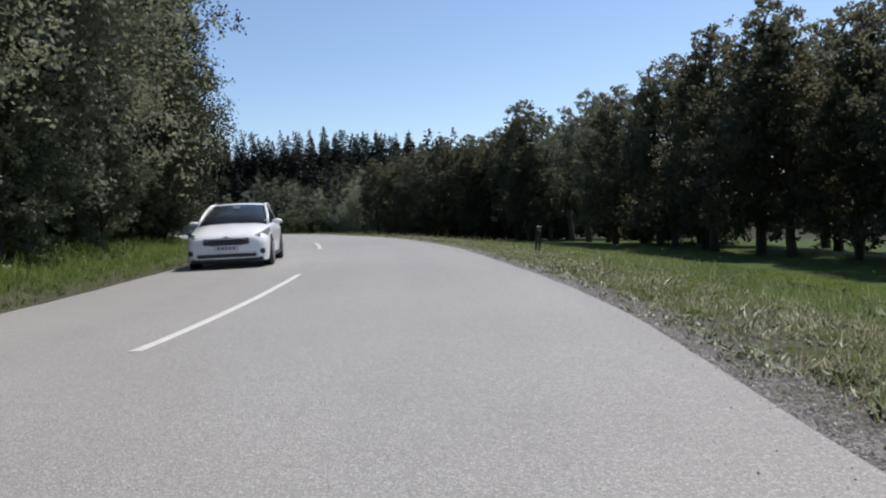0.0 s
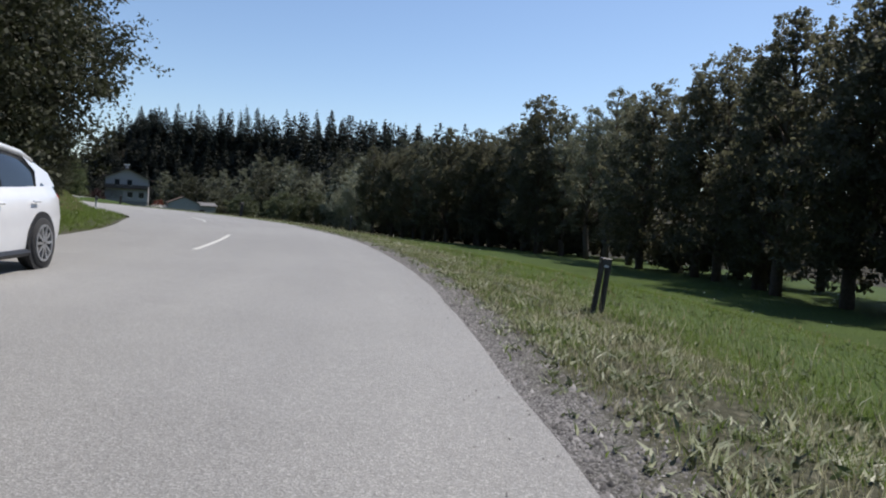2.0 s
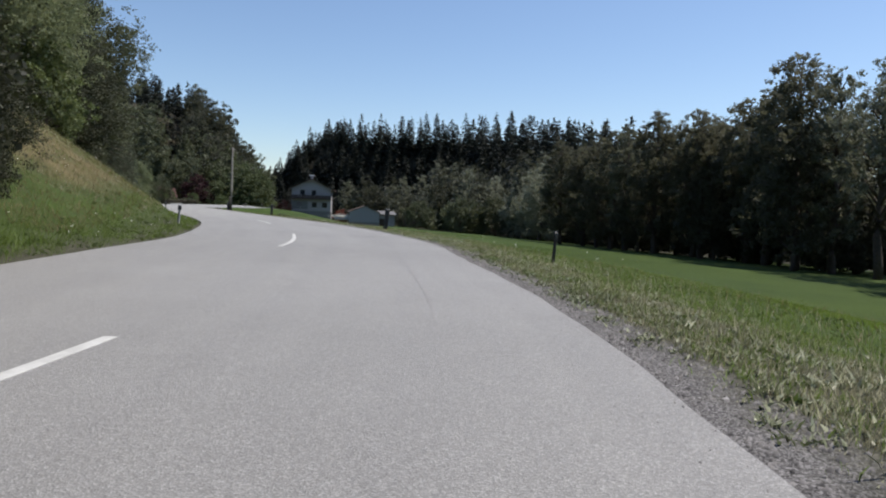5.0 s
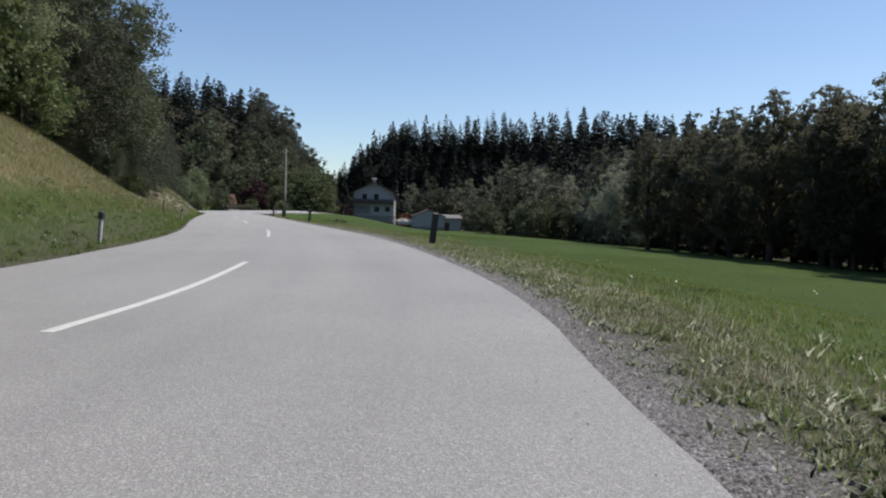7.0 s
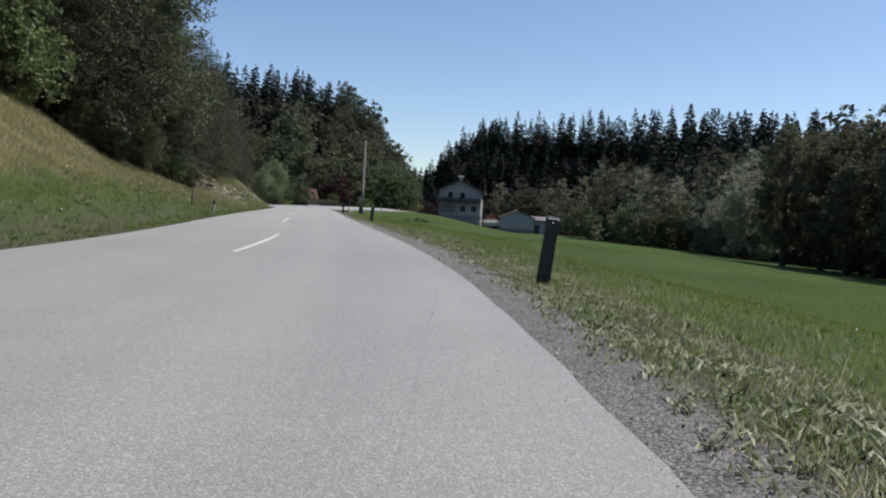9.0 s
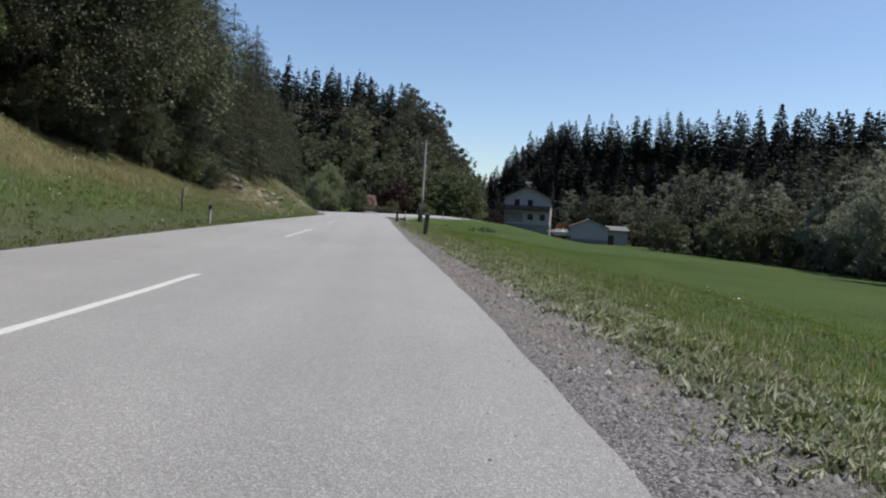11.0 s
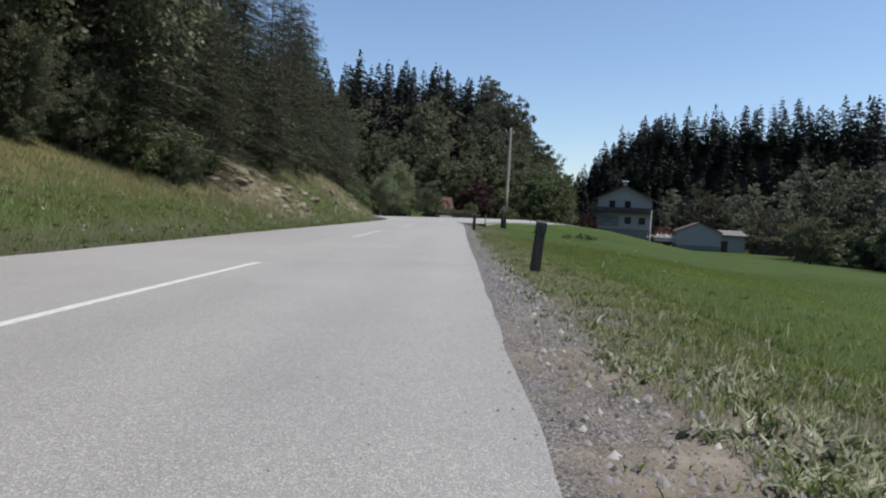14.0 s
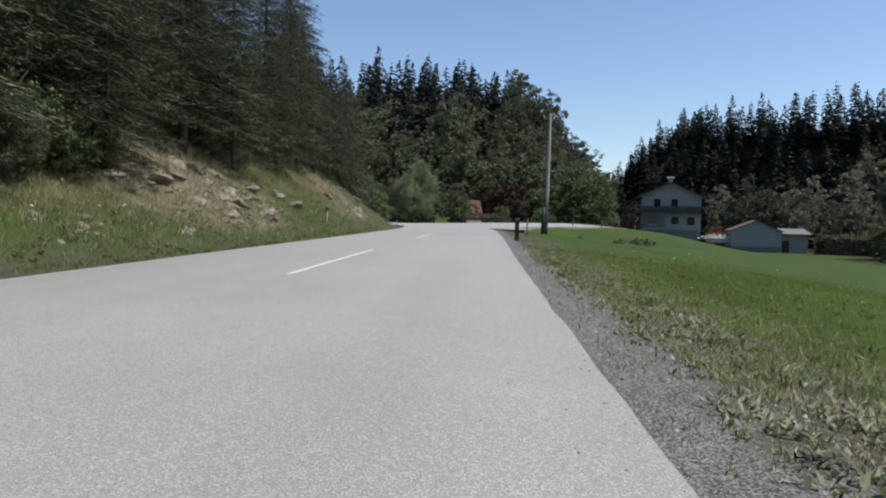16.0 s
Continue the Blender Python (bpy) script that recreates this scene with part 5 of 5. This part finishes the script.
def roof_half(wide, deep, eave, ridge, over, thick, side):
    bm = bmesh.new()
    slope = (ridge - eave) / (wide / 2)
    x1 = wide / 2 + over
    z1 = eave - over * slope
    pts_ = [(0, ridge + 0.03), (side * x1, z1 + 0.03), (side * x1, z1 + thick), (0, ridge + thick)]
    a = [bm.verts.new((x, -over, z)) for x, z in pts_]
    b_ = [bm.verts.new((x, deep + over, z)) for x, z in pts_]
    bm.faces.new(a)
    bm.faces.new(b_[::-1])
    for k in range(4):
        bm.faces.new((a[k], a[(k + 1) % 4], b_[(k + 1) % 4], b_[k]))
    return bm


def window_on(parent, x, z, w, h, frame_mat, name="window"):
    fr = bmesh.new()
    for sx, sz, px, pz in ((w + 0.16, 0.09, 0, h / 2), (w + 0.16, 0.09, 0, -h / 2), (0.09, h, -w / 2, 0), (0.09, h, w / 2, 0), (0.06, h, 0, 0)):
        box((sx, 0.1, sz), (x + px, -0.03, z + pz), 0, None, fr)
    ob = part(name, fr, frame_mat, parent, "dark-framed window with dark panes")
    part("pane", box((w, 0.04, h), (x, -0.012, z)), GLASS, ob)
    part("sill", box((w + 0.3, 0.2, 0.06), (x, -0.1, z - h / 2 - 0.08), 0.01), WHITEPAINT, ob)
    return ob


hx, hy, hz = 70.8, 215.4, -2.7
house = empty("farmhouse", pose(hx, hy, hz, 0, 0, -20), "white rendered house with brown gable roof and dark timber balcony", "house")
part("wall", gable_bm(11.4, 11, 2.0, 8.6, 11.3), PLASTER_WALL, house)
part("plinth", box((11.5, 11.1, 3.0), (0, 5.5, 0.5), 0.02), PLINTH, house, "grey rendered basement wall")
for sd in (-1, 1):
    part("roof", roof_half(11.4, 11, 8.6, 11.3, 1.0, 0.26, sd), ROOFTILE, house, "brown tiled roof slope")
balcony = part("balcony", box((11.6, 1.2, 0.16), (0, -0.6, 5.55)), TIMBER, house, "dark timber balcony across the gable")
for k in range(46):
    part("board", box((0.2, 0.03, 0.95), (-5.7 + k * 0.253, -1.19, 6.1)), TIMBER, balcony)
part("handrail", box((11.7, 0.1, 0.1), (0, -1.19, 6.62), 0.01), TIMBER, balcony)
for k in (-5.6, 0, 5.6):
    part("bracket", box((0.14, 1.1, 0.14), (k, -0.55, 5.4)), TIMBER, balcony)
for x in (-2.6, 0.7):
    window_on(house, x, 7.35, 1.2, 1.5, TIMBER)
for x in (0.9, 3.9):
    window_on(house, x, 3.8, 1.3, 1.5, TIMBER)
# flat panel on the wall; its darker grey is the entrance's shade, painted
part("recess", box((4.6, 0.06, 2.5), (-3.3, -0.032, 3.7)), PLINTH, house, "thin grey panel coloured for the shade of the entrance")
window_on(house, -3.4, 3.7, 1.1, 1.3, TIMBER)
chim = part("chimney", box((0.8, 0.8, 1.9), (-0.4, 5.5, 11.5), 0.02), PLASTER_WALL, house)
part("cowl", box((1.5, 1.1, 0.26), (-0.4, 5.5, 12.75), 0.04), WHITEPAINT, chim, "bright white chimney cover")

garage = empty("garage", pose(85.5, 209.7, -3.85, 0, 0, -16), "pale rendered garage with a low gable roof", "garage")
part("wall", gable_bm(9.0, 8, -0.8, 3.3, 5.2), PLASTER_WALL, garage)
for sd in (-1, 1):
    part("roof", roof_half(9.0, 8, 3.3, 5.2, 0.35, 0.16, sd), ROOFTILE, garage)
part("plinth", box((9.06, 8.04, 1.3), (0, 4, -0.3), 0.01), PLINTH, garage, "grey plinth")

shed = empty("shed", pose(93.0, 209.0, -4.15, 0, 0, -14), "low white shed with a grey lean-to roof", "shed")
part("wall", box((4.6, 5, 4.0), (-0.4, 2.5, 1.0), 0.02), PLASTER_WALL, shed)
bm = box((5.6, 6.2, 0.16), (-0.4, 2.4, 3.25), 0.02)
for v in bm.verts:
    v.co.z += v.co.y * 0.16
part("roof", bm, SHEETROOF, shed, "grey sheet roof")
dr = part("door", box((1.5, 0.08, 2.6), (-2.1, -0.03, 0.6), 0.01), TIMBER, shed, "dark timber door")
part("handle", box((0.12, 0.06, 0.04), (-1.6, -0.1, 0.6), 0.01), POSTGREY, dr)


def hedge(name, size, label, leaves, card, seed, m, mat=BROADLEAF):
    r_ = np.random.default_rng(seed)
    p_ = (r_.random((leaves, 3)) - 0.5) * 2
    ax = r_.integers(0, 3, leaves)
    keep = r_.random(leaves) < 0.8
    p_[np.arange(leaves)[keep], ax[keep]] = np.sign(p_[np.arange(leaves)[keep], ax[keep]])
    p_ = p_ * np.array(size) / 2 + r_.normal(0, card * 0.5, (leaves, 3)) + np.array([0, 0, size[2] / 2])
    top = empty(name, m, label, "hedge")
    core = box((size[0] * 0.9, size[1] * 0.8, size[2] * 0.9), (0, 0, size[2] * 0.45), 0.1)
    part("stem_core", core, BARK, top)
    v, f = leaf_cards(p_, card, r_, 0.6, 0.6)
    part("foliage", big_mesh("foliage", v, f, mat), mat, top)
    return top


hedge("hedge", (12.5, 2.2, 3.8), "tall dark clipped hedge beside the shed", 3600, 0.42, 71, pose(101.6, 204.6, height(101.6, 204.6) - 0.3, 0, 0, -12))
hedge("garden_hedge", (9.0, 1.6, 2.0), "green garden hedge beyond the junction", 2200, 0.3, 72, pose(40.0, 186.0, height(40, 186), 0, 0, 12))
hedge("garden_hedge", (7.0, 1.5, 1.7), "low green hedge along the far road edge", 1800, 0.3, 73, pose(31.5, 183.0, height(31.5, 183), 0, 0, 4))
hedge("garden_hedge", (8.0, 1.6, 1.9), "green hedge in front of the leafy trees", 2000, 0.3, 74, pose(20.0, 186.0, height(20, 186), 0, 0, -6))

plum = broadleaf("plum_tree", 51, 5.0, 2.1, 2600, 0.3, BLOSSOM, "small reddish-leaved ornamental tree beside the house", low=0.15, lobes=12)
stand(plum, [(80.2, 216, 1.0, 0)])
yard = tagged(new("garden_wall", bm_mesh("garden_wall", box((4.6, 0.4, 0.9), (0, 0, 0.45), 0.03), PLASTER_WALL)), "low white garden wall beside the house", "wall")
yard.matrix_basis = pose(79.0, 211.5, -3.0, 0, 0, -3)
r5 = np.random.default_rng(5)
v, f = leaf_cards(r5.normal(0, 1, (500, 3)) * np.array([1.6, 0.4, 0.3]) + np.array([0, 0, 0.6]), 0.28, r5, 0.7, 0.5)
fl = tagged(new("flower_bed", big_mesh("flower_bed", v, f, PETAL)), "pale flowering shrubs along the garden wall", "flower bed", kind="stuff")
fl.matrix_basis = pose(79.2, 212.3, -2.6, 0, 0, 0)
cottage = empty("cottage", pose(31.8, 206.0, height(31.8, 206) - 0.5, 0, 0, 100), "small cottage with a dark red tiled roof among trees", "house")
part("wall", gable_bm(4.4, 3.4, -0.5, 2.5, 4.5), TIMBER, cottage)
for sd in (-1, 1):
    part("roof", roof_half(4.4, 3.4, 2.5, 4.5, 0.4, 0.2, sd), REDTILE, cottage, "dark red tiled roof slope")
window_on(cottage, 0.6, 1.5, 1.0, 1.1, WHITEPAINT)
steps_ = empty("garden_steps", pose(30.5, 180.5, height(30.5, 180.5), 0, 0, 6), "pale concrete garden steps beside the road", "steps")
for k in range(5):
    part("step", box((2.2, 0.35, 0.17), (0, 0.35 * k, 0.085 + 0.17 * k), 0.01), CONCRETE, steps_)
copper = broadleaf("copper_beech", 53, 10.0, 4.2, 9000, 0.33, PURPLELEAF, "dark purple-leaved copper beech behind the cottage", group="purple-leaved trees", low=0.08, lobes=30)
stand(copper, [(37.5, 209, 1.0, 0), (41.5, 214, 0.85, 120), (62.0, 213.5, 0.5, 60), (59.5, 216.0, 0.45, 200)])
garden = broadleaf("apple_tree", 52, 5.5, 2.6, 5200, 0.24, LIGHTLEAF, "rounded green garden tree at the road junction", group="garden trees", low=0.2, lobes=22)
stand(garden, [(28.4, 195, 0.8, 150), (30.2, 198, 0.72, 75), (35.8, 199, 0.75, 10), (19.5, 192, 1.3, 60), (14, 190, 1.2, 100), (9, 187, 1.2, 40), (43, 200, 1.0, 300), (49, 206, 1.1, 20), (3, 190, 1.3, 80), (56, 214, 1.0, 200), (61, 222, 1.1, 120)])
for n, (px, py) in enumerate(((42, 163.5), (46.0, 171), (50, 178), (38, 160.5))):
    fp = empty("fence_post", pose(px + 3.2, py - 1.5, height(px + 3.2, py - 1.5), 0, 2, 20), "grey wooden fence post beside the side road", "fence post", "fence posts by the side road")
    part("shaft", tube([(0, 0, -0.2), (0, 0, 0.9), (0, 0, 1.0)], [0.07, 0.065, 0.02], 7), OLDWOOD, fp, "", True)

# ---------------------------------------------------------------- the white car
CARPAINT, cn, cl, cb = material("white_car_paint", 0.3, 0, 0.5)
cco = cn.new("ShaderNodeTexCoord").outputs["Object"]
cramp = ramp(cn, [(0.35, (0.66, 0.67, 0.69)), (0.65, (0.70, 0.71, 0.72))])
cl.new(noise_at(cn, cl, 2.5, 4, cco).outputs[0], cramp.inputs[0])
cl.new(cramp.outputs[0], cb.inputs["Base Color"])
cb.inputs["Coat Weight"].default_value = 0.6
BLACKTRIM = plain("black_trim", (0.018, 0.018, 0.02), 0.5, 0, 12, 0.3, 0.1)
RUBBER = plain("tyre_rubber", (0.025, 0.025, 0.026), 0.9, 0, 12, 0.3, 0.2)
ALLOY = plain("alloy_rim", (0.45, 0.46, 0.48), 0.35, 0.8, 8, 0.15, 0.05)
LENS, _, _, lb = material("lamp_lens", 0.1, 0.0, 0.6)
lb.inputs["Base Color"].default_value = (0.30, 0.31, 0.33, 1)
lb.inputs["Metallic"].default_value = 0.4
PLATE = plain("plate_white", (0.5, 0.5, 0.5), 0.6, 0, 5, 0.1, 0.05)


def loft(sections, close_ends=True):
    """A skin through sections, each a list of points."""
    bm = bmesh.new()
    rows_ = [[bm.verts.new(p_) for p_ in sec] for sec in sections]
    for a, b_ in zip(rows_, rows_[1:]):
        for k in range(len(a) - 1):
            bm.faces.new((a[k], a[k + 1], b_[k + 1], b_[k]))
    if close_ends:
        bm.faces.new(rows_[0][::-1])
        bm.faces.new(rows_[-1])
    return bm


def body_section(x, wb, wm, wt, zb, zm, zt, zc):
    half = [(wb, zb), (wm * 0.985, zb + (zm - zb) * 0.35), (wm, zm), (wm * 0.97, zm + (zt - zm) * 0.6), (wt, zt), (wt * 0.6, zt + (zc - zt) * 0.75), (0, zc)]
    right_ = [(x, y, z) for y, z in half]
    return right_ + [(x, -y, z) for y, z in half[-2::-1]]


def tail(a, b_, t):
    return a + (b_ - a) * t


def white_car(m):
    car = empty("car", m, "white five-door hatchback on the road", "car")
    secs = [(-2.15, .62, .68, .54, .20, .48, .62, .64), (-2.10, .75, .79, .66, .16, .48, .68, .71), (-1.98, .82, .86, .74, .15, .52, .74, .78), (-1.7, .85, .89, .78, .16, .56, .82, .87),
            (-1.25, .86, .89, .79, .20, .58, .90, .95), (-.88, .86, .89, .80, .20, .6, .95, 1.0), (0, .86, .89, .80, .20, .6, .96, .98), (.9, .86, .89, .80, .20, .62, .99, 1.0),
            (1.55, .85, .885, .79, .22, .65, 1.02, 1.03), (1.95, .80, .85, .74, .27, .65, 1.03, 1.04), (2.10, .74, .80, .68, .34, .64, 1.0, 1.01), (2.15, .66, .72, .6, .4, .62, .92, .93)]
    bm = loft([body_section(*s_) for s_ in secs])
    part("body", bm, CARPAINT, car, "", True)
    hoops = [(-.98, .955, .76, .985), (-.6, .96, .72, 1.17), (-.3, .965, .67, 1.31), (-.05, .965, .62, 1.405), (.3, .97, .60, 1.455), (.8, .98, .595, 1.465), (1.3, .99, .585, 1.43), (1.6, 1.0, .57, 1.36), (1.85, 1.01, .58, 1.22), (2.04, 1.01, .62, 1.06)]

    def hoop(h, out=0.0, top_only=False):
        x, zb, wt, zt = h
        wb = 0.79 if x < 1.7 else 0.74
        half = [(wb, zb), (tail(wb, wt, .5) + .025, tail(zb, zt, .5)), (wt + .02, zt - .05), (wt - .05, zt), (wt * .5, zt + .018), (0, zt + .025)]
        if top_only:
            half = half[2:]
        half = [(y + out * (1 if y > 0 else 0), z + out) for y, z in half]
        r_ = [(x, y, z) for y, z in half]
        return r_ + [(x, -y, z) for y, z in half[-2::-1]]

    part("window_glass", loft([hoop(h) for h in hoops]), GLASS, car, "dark tinted glass", True)
    part("roof", loft([hoop(h, .008, True) for h in hoops[3:8]], False), CARPAINT, car, "", True)
    for sd in (-1, 1):
        part("front_pillar", tube([(-1.0, sd * .79, .97), (-.6, sd * .75, 1.15), (-.3, sd * .70, 1.30), (-.03, sd * .645, 1.40)], [.035, .04, .04, .045], 7), CARPAINT, car, "", True)
        part("roof_rail", tube([(-.05, sd * .645, 1.40), (.3, sd * .63, 1.44), (.8, sd * .625, 1.45), (1.3, sd * .61, 1.41), (1.62, sd * .6, 1.33)], [.04] * 5, 7), CARPAINT, car, "", True)
        part("rear_pillar", loft([[(1.35, sd * .80, 1.0), (2.05, sd * .73, 1.03)], [(1.45, sd * .735, 1.2), (1.9, sd * .70, 1.2)], [(1.3, sd * .63, 1.40), (1.68, sd * .6, 1.33)]], False), CARPAINT, car, "", True)
        part("middle_pillar", tube([(.42, sd * .80, .98), (.45, sd * .735, 1.2), (.5, sd * .64, 1.42)], [.035, .035, .03], 6), BLACKTRIM, car, "black window post", True)
        mir = bmesh.new()
        bmesh.ops.create_uvsphere(mir, u_segments=12, v_segments=8, radius=0.5)
        bmesh.ops.transform(mir, matrix=Matrix.Translation((-.55, sd * .97, 1.0)) @ Matrix.Diagonal((.15, .25, .13, 1)), verts=mir.verts)
        part("mirror", mir, CARPAINT, car, "", True)
        lamp = loft([[(-2.03, sd * .55, .62), (-2.02, sd * .55, .70)], [(-1.95, sd * .72, .63), (-1.93, sd * .71, .77)], [(-1.74, sd * .845, .69), (-1.70, sd * .815, .84)], [(-1.42, sd * .872, .80), (-1.40, sd * .845, .88)]], False)
        for v in lamp.verts:
            v.co.x -= .055
            v.co.y += sd * .02
        hl = part("headlight", lamp, LENS, car, "clear swept-back headlight", True)
        part("lamp_bowl", box((.03, .11, .06), (-2.07, sd * .68, .70), 0.015), ALLOY, hl)
        part("fog_intake", box((.07, .30, .13), (-2.10, sd * .665, .36), 0.03), BLACKTRIM, car, "dark lower air intake")
        part("sill", tube([(-1.0, sd * .86, .22), (1.0, sd * .86, .22)], [.05, .05], 6), BLACKTRIM, car)
        part("door_handle", box((.18, .03, .03), (.25, sd * .905, .80), 0.01), CARPAINT, car)
        part("door_handle", box((.18, .03, .03), (1.15, sd * .90, .83), 0.01), CARPAINT, car)
        part("tail_lamp", box((.1, .24, .16), (2.06, sd * .66, .85), 0.03), REDREFLECTOR, car, "red tail lamp")
        for wx in (-1.325, 1.325):
            arch = bmesh.new()
            bmesh.ops.create_cone(arch, cap_ends=True, segments=28, radius1=.375, radius2=.375, depth=.05)
            bmesh.ops.transform(arch, matrix=Matrix.Translation((wx, sd * .872, .33)) @ Matrix.Rotation(math.pi / 2, 4, "X"), verts=arch.verts)
            part("wheel_arch", arch, BLACKTRIM, car, "black wheel arch")
            ty = bmesh.new()
            prof = [(.20, -.10), (.29, -.105), (.313, -.08), (.316, 0), (.313, .08), (.29, .105), (.20, .10)]
            loops_ = []
            for a in np.linspace(0, 2 * math.pi, 33)[:-1]:
                loops_.append([ty.verts.new((wx + r_ * math.cos(a), sd * .815 + y, .316 + r_ * math.sin(a))) for r_, y in prof])
            for a, b_ in zip(loops_, loops_[1:] + loops_[:1]):
                for k in range(len(prof) - 1):
                    ty.faces.new((a[k], a[k + 1], b_[k + 1], b_[k]))
            wheel = part("wheel", ty, RUBBER, car, "black tyre", True)
            rim = bmesh.new()
            for k in range(10):
                a = k * math.pi / 5
                box((.19, .025, .032), (wx + .11 * math.cos(a), sd * .912, .316 + .11 * math.sin(a)), 0, Matrix.Rotation(-a, 4, "Y"), rim)
            for k in range(28):
                a = k * 2 * math.pi / 28
                box((.05, .03, .028), (wx + .215 * math.cos(a), sd * .912, .316 + .215 * math.sin(a)), 0, Matrix.Rotation(-a + math.pi / 2, 4, "Y"), rim)
            part("rim", rim, ALLOY, wheel, "silver ten-spoke alloy rim")
    grille = part("grille", box((.06, 1.02, .17), (-2.128, 0, .575), 0.05, None, None, 3), BLACKTRIM, car, "wide black grille")
    part("grille_rim", tube([(-2.152, .51 * math.cos(a) * (1 - .12 * abs(math.sin(a))), .575 + .095 * math.sin(a)) for a in np.linspace(0, 2 * math.pi, 33)], [.009] * 33, 5, None, False), ALLOY, grille, "thin chrome rim", True)
    part("lower_grille", box((.05, 1.30, .13), (-2.14, 0, .285), 0.04), BLACKTRIM, car, "black lower air intake")
    # lip made taller and wider so its black also covers the bumper's shaded underside
    part("bumper_lip", box((.14, 1.54, .09), (-2.09, 0, .185), 0.025), BLACKTRIM, car, "black lip under the bumper, enlarged for the shade there")
    part("number_plate", box((.02, .52, .11), (-2.175, 0, .45), 0.004), PLATE, car, "white plate with plain dark bars")
    pl = bmesh.new()
    for k in range(5):
        box((.008, .05, .06), (-2.187, -.16 + k * .08, .45), 0, None, pl)
    part("plate_bars", pl, PLINTH, car, "plain dark bars")
    bd = bmesh.new()
    bmesh.ops.create_uvsphere(bd, u_segments=14, v_segments=8, radius=.5)
    bmesh.ops.transform(bd, matrix=Matrix.Translation((-2.112, 0, .69)) @ Matrix.Diagonal((.03, .11, .05, 1)), verts=bd.verts)
    part("badge", bd, ALLOY, car, "small chrome oval badge", True)
    for yy in (-.35, .3):
        part("wiper", tube([(-1.0, yy, 1.0), (-.86, yy + .3, 1.06)], [.012, .01], 5), BLACKTRIM, car)
    part("inside_mirror", box((.04, .16, .06), (-.28, 0, 1.36), 0.01), PLATE, car, "small pale inside mirror")
    return car


white_car(pose(7.41, 15.81, 0.004, 0, 0, 56.4))
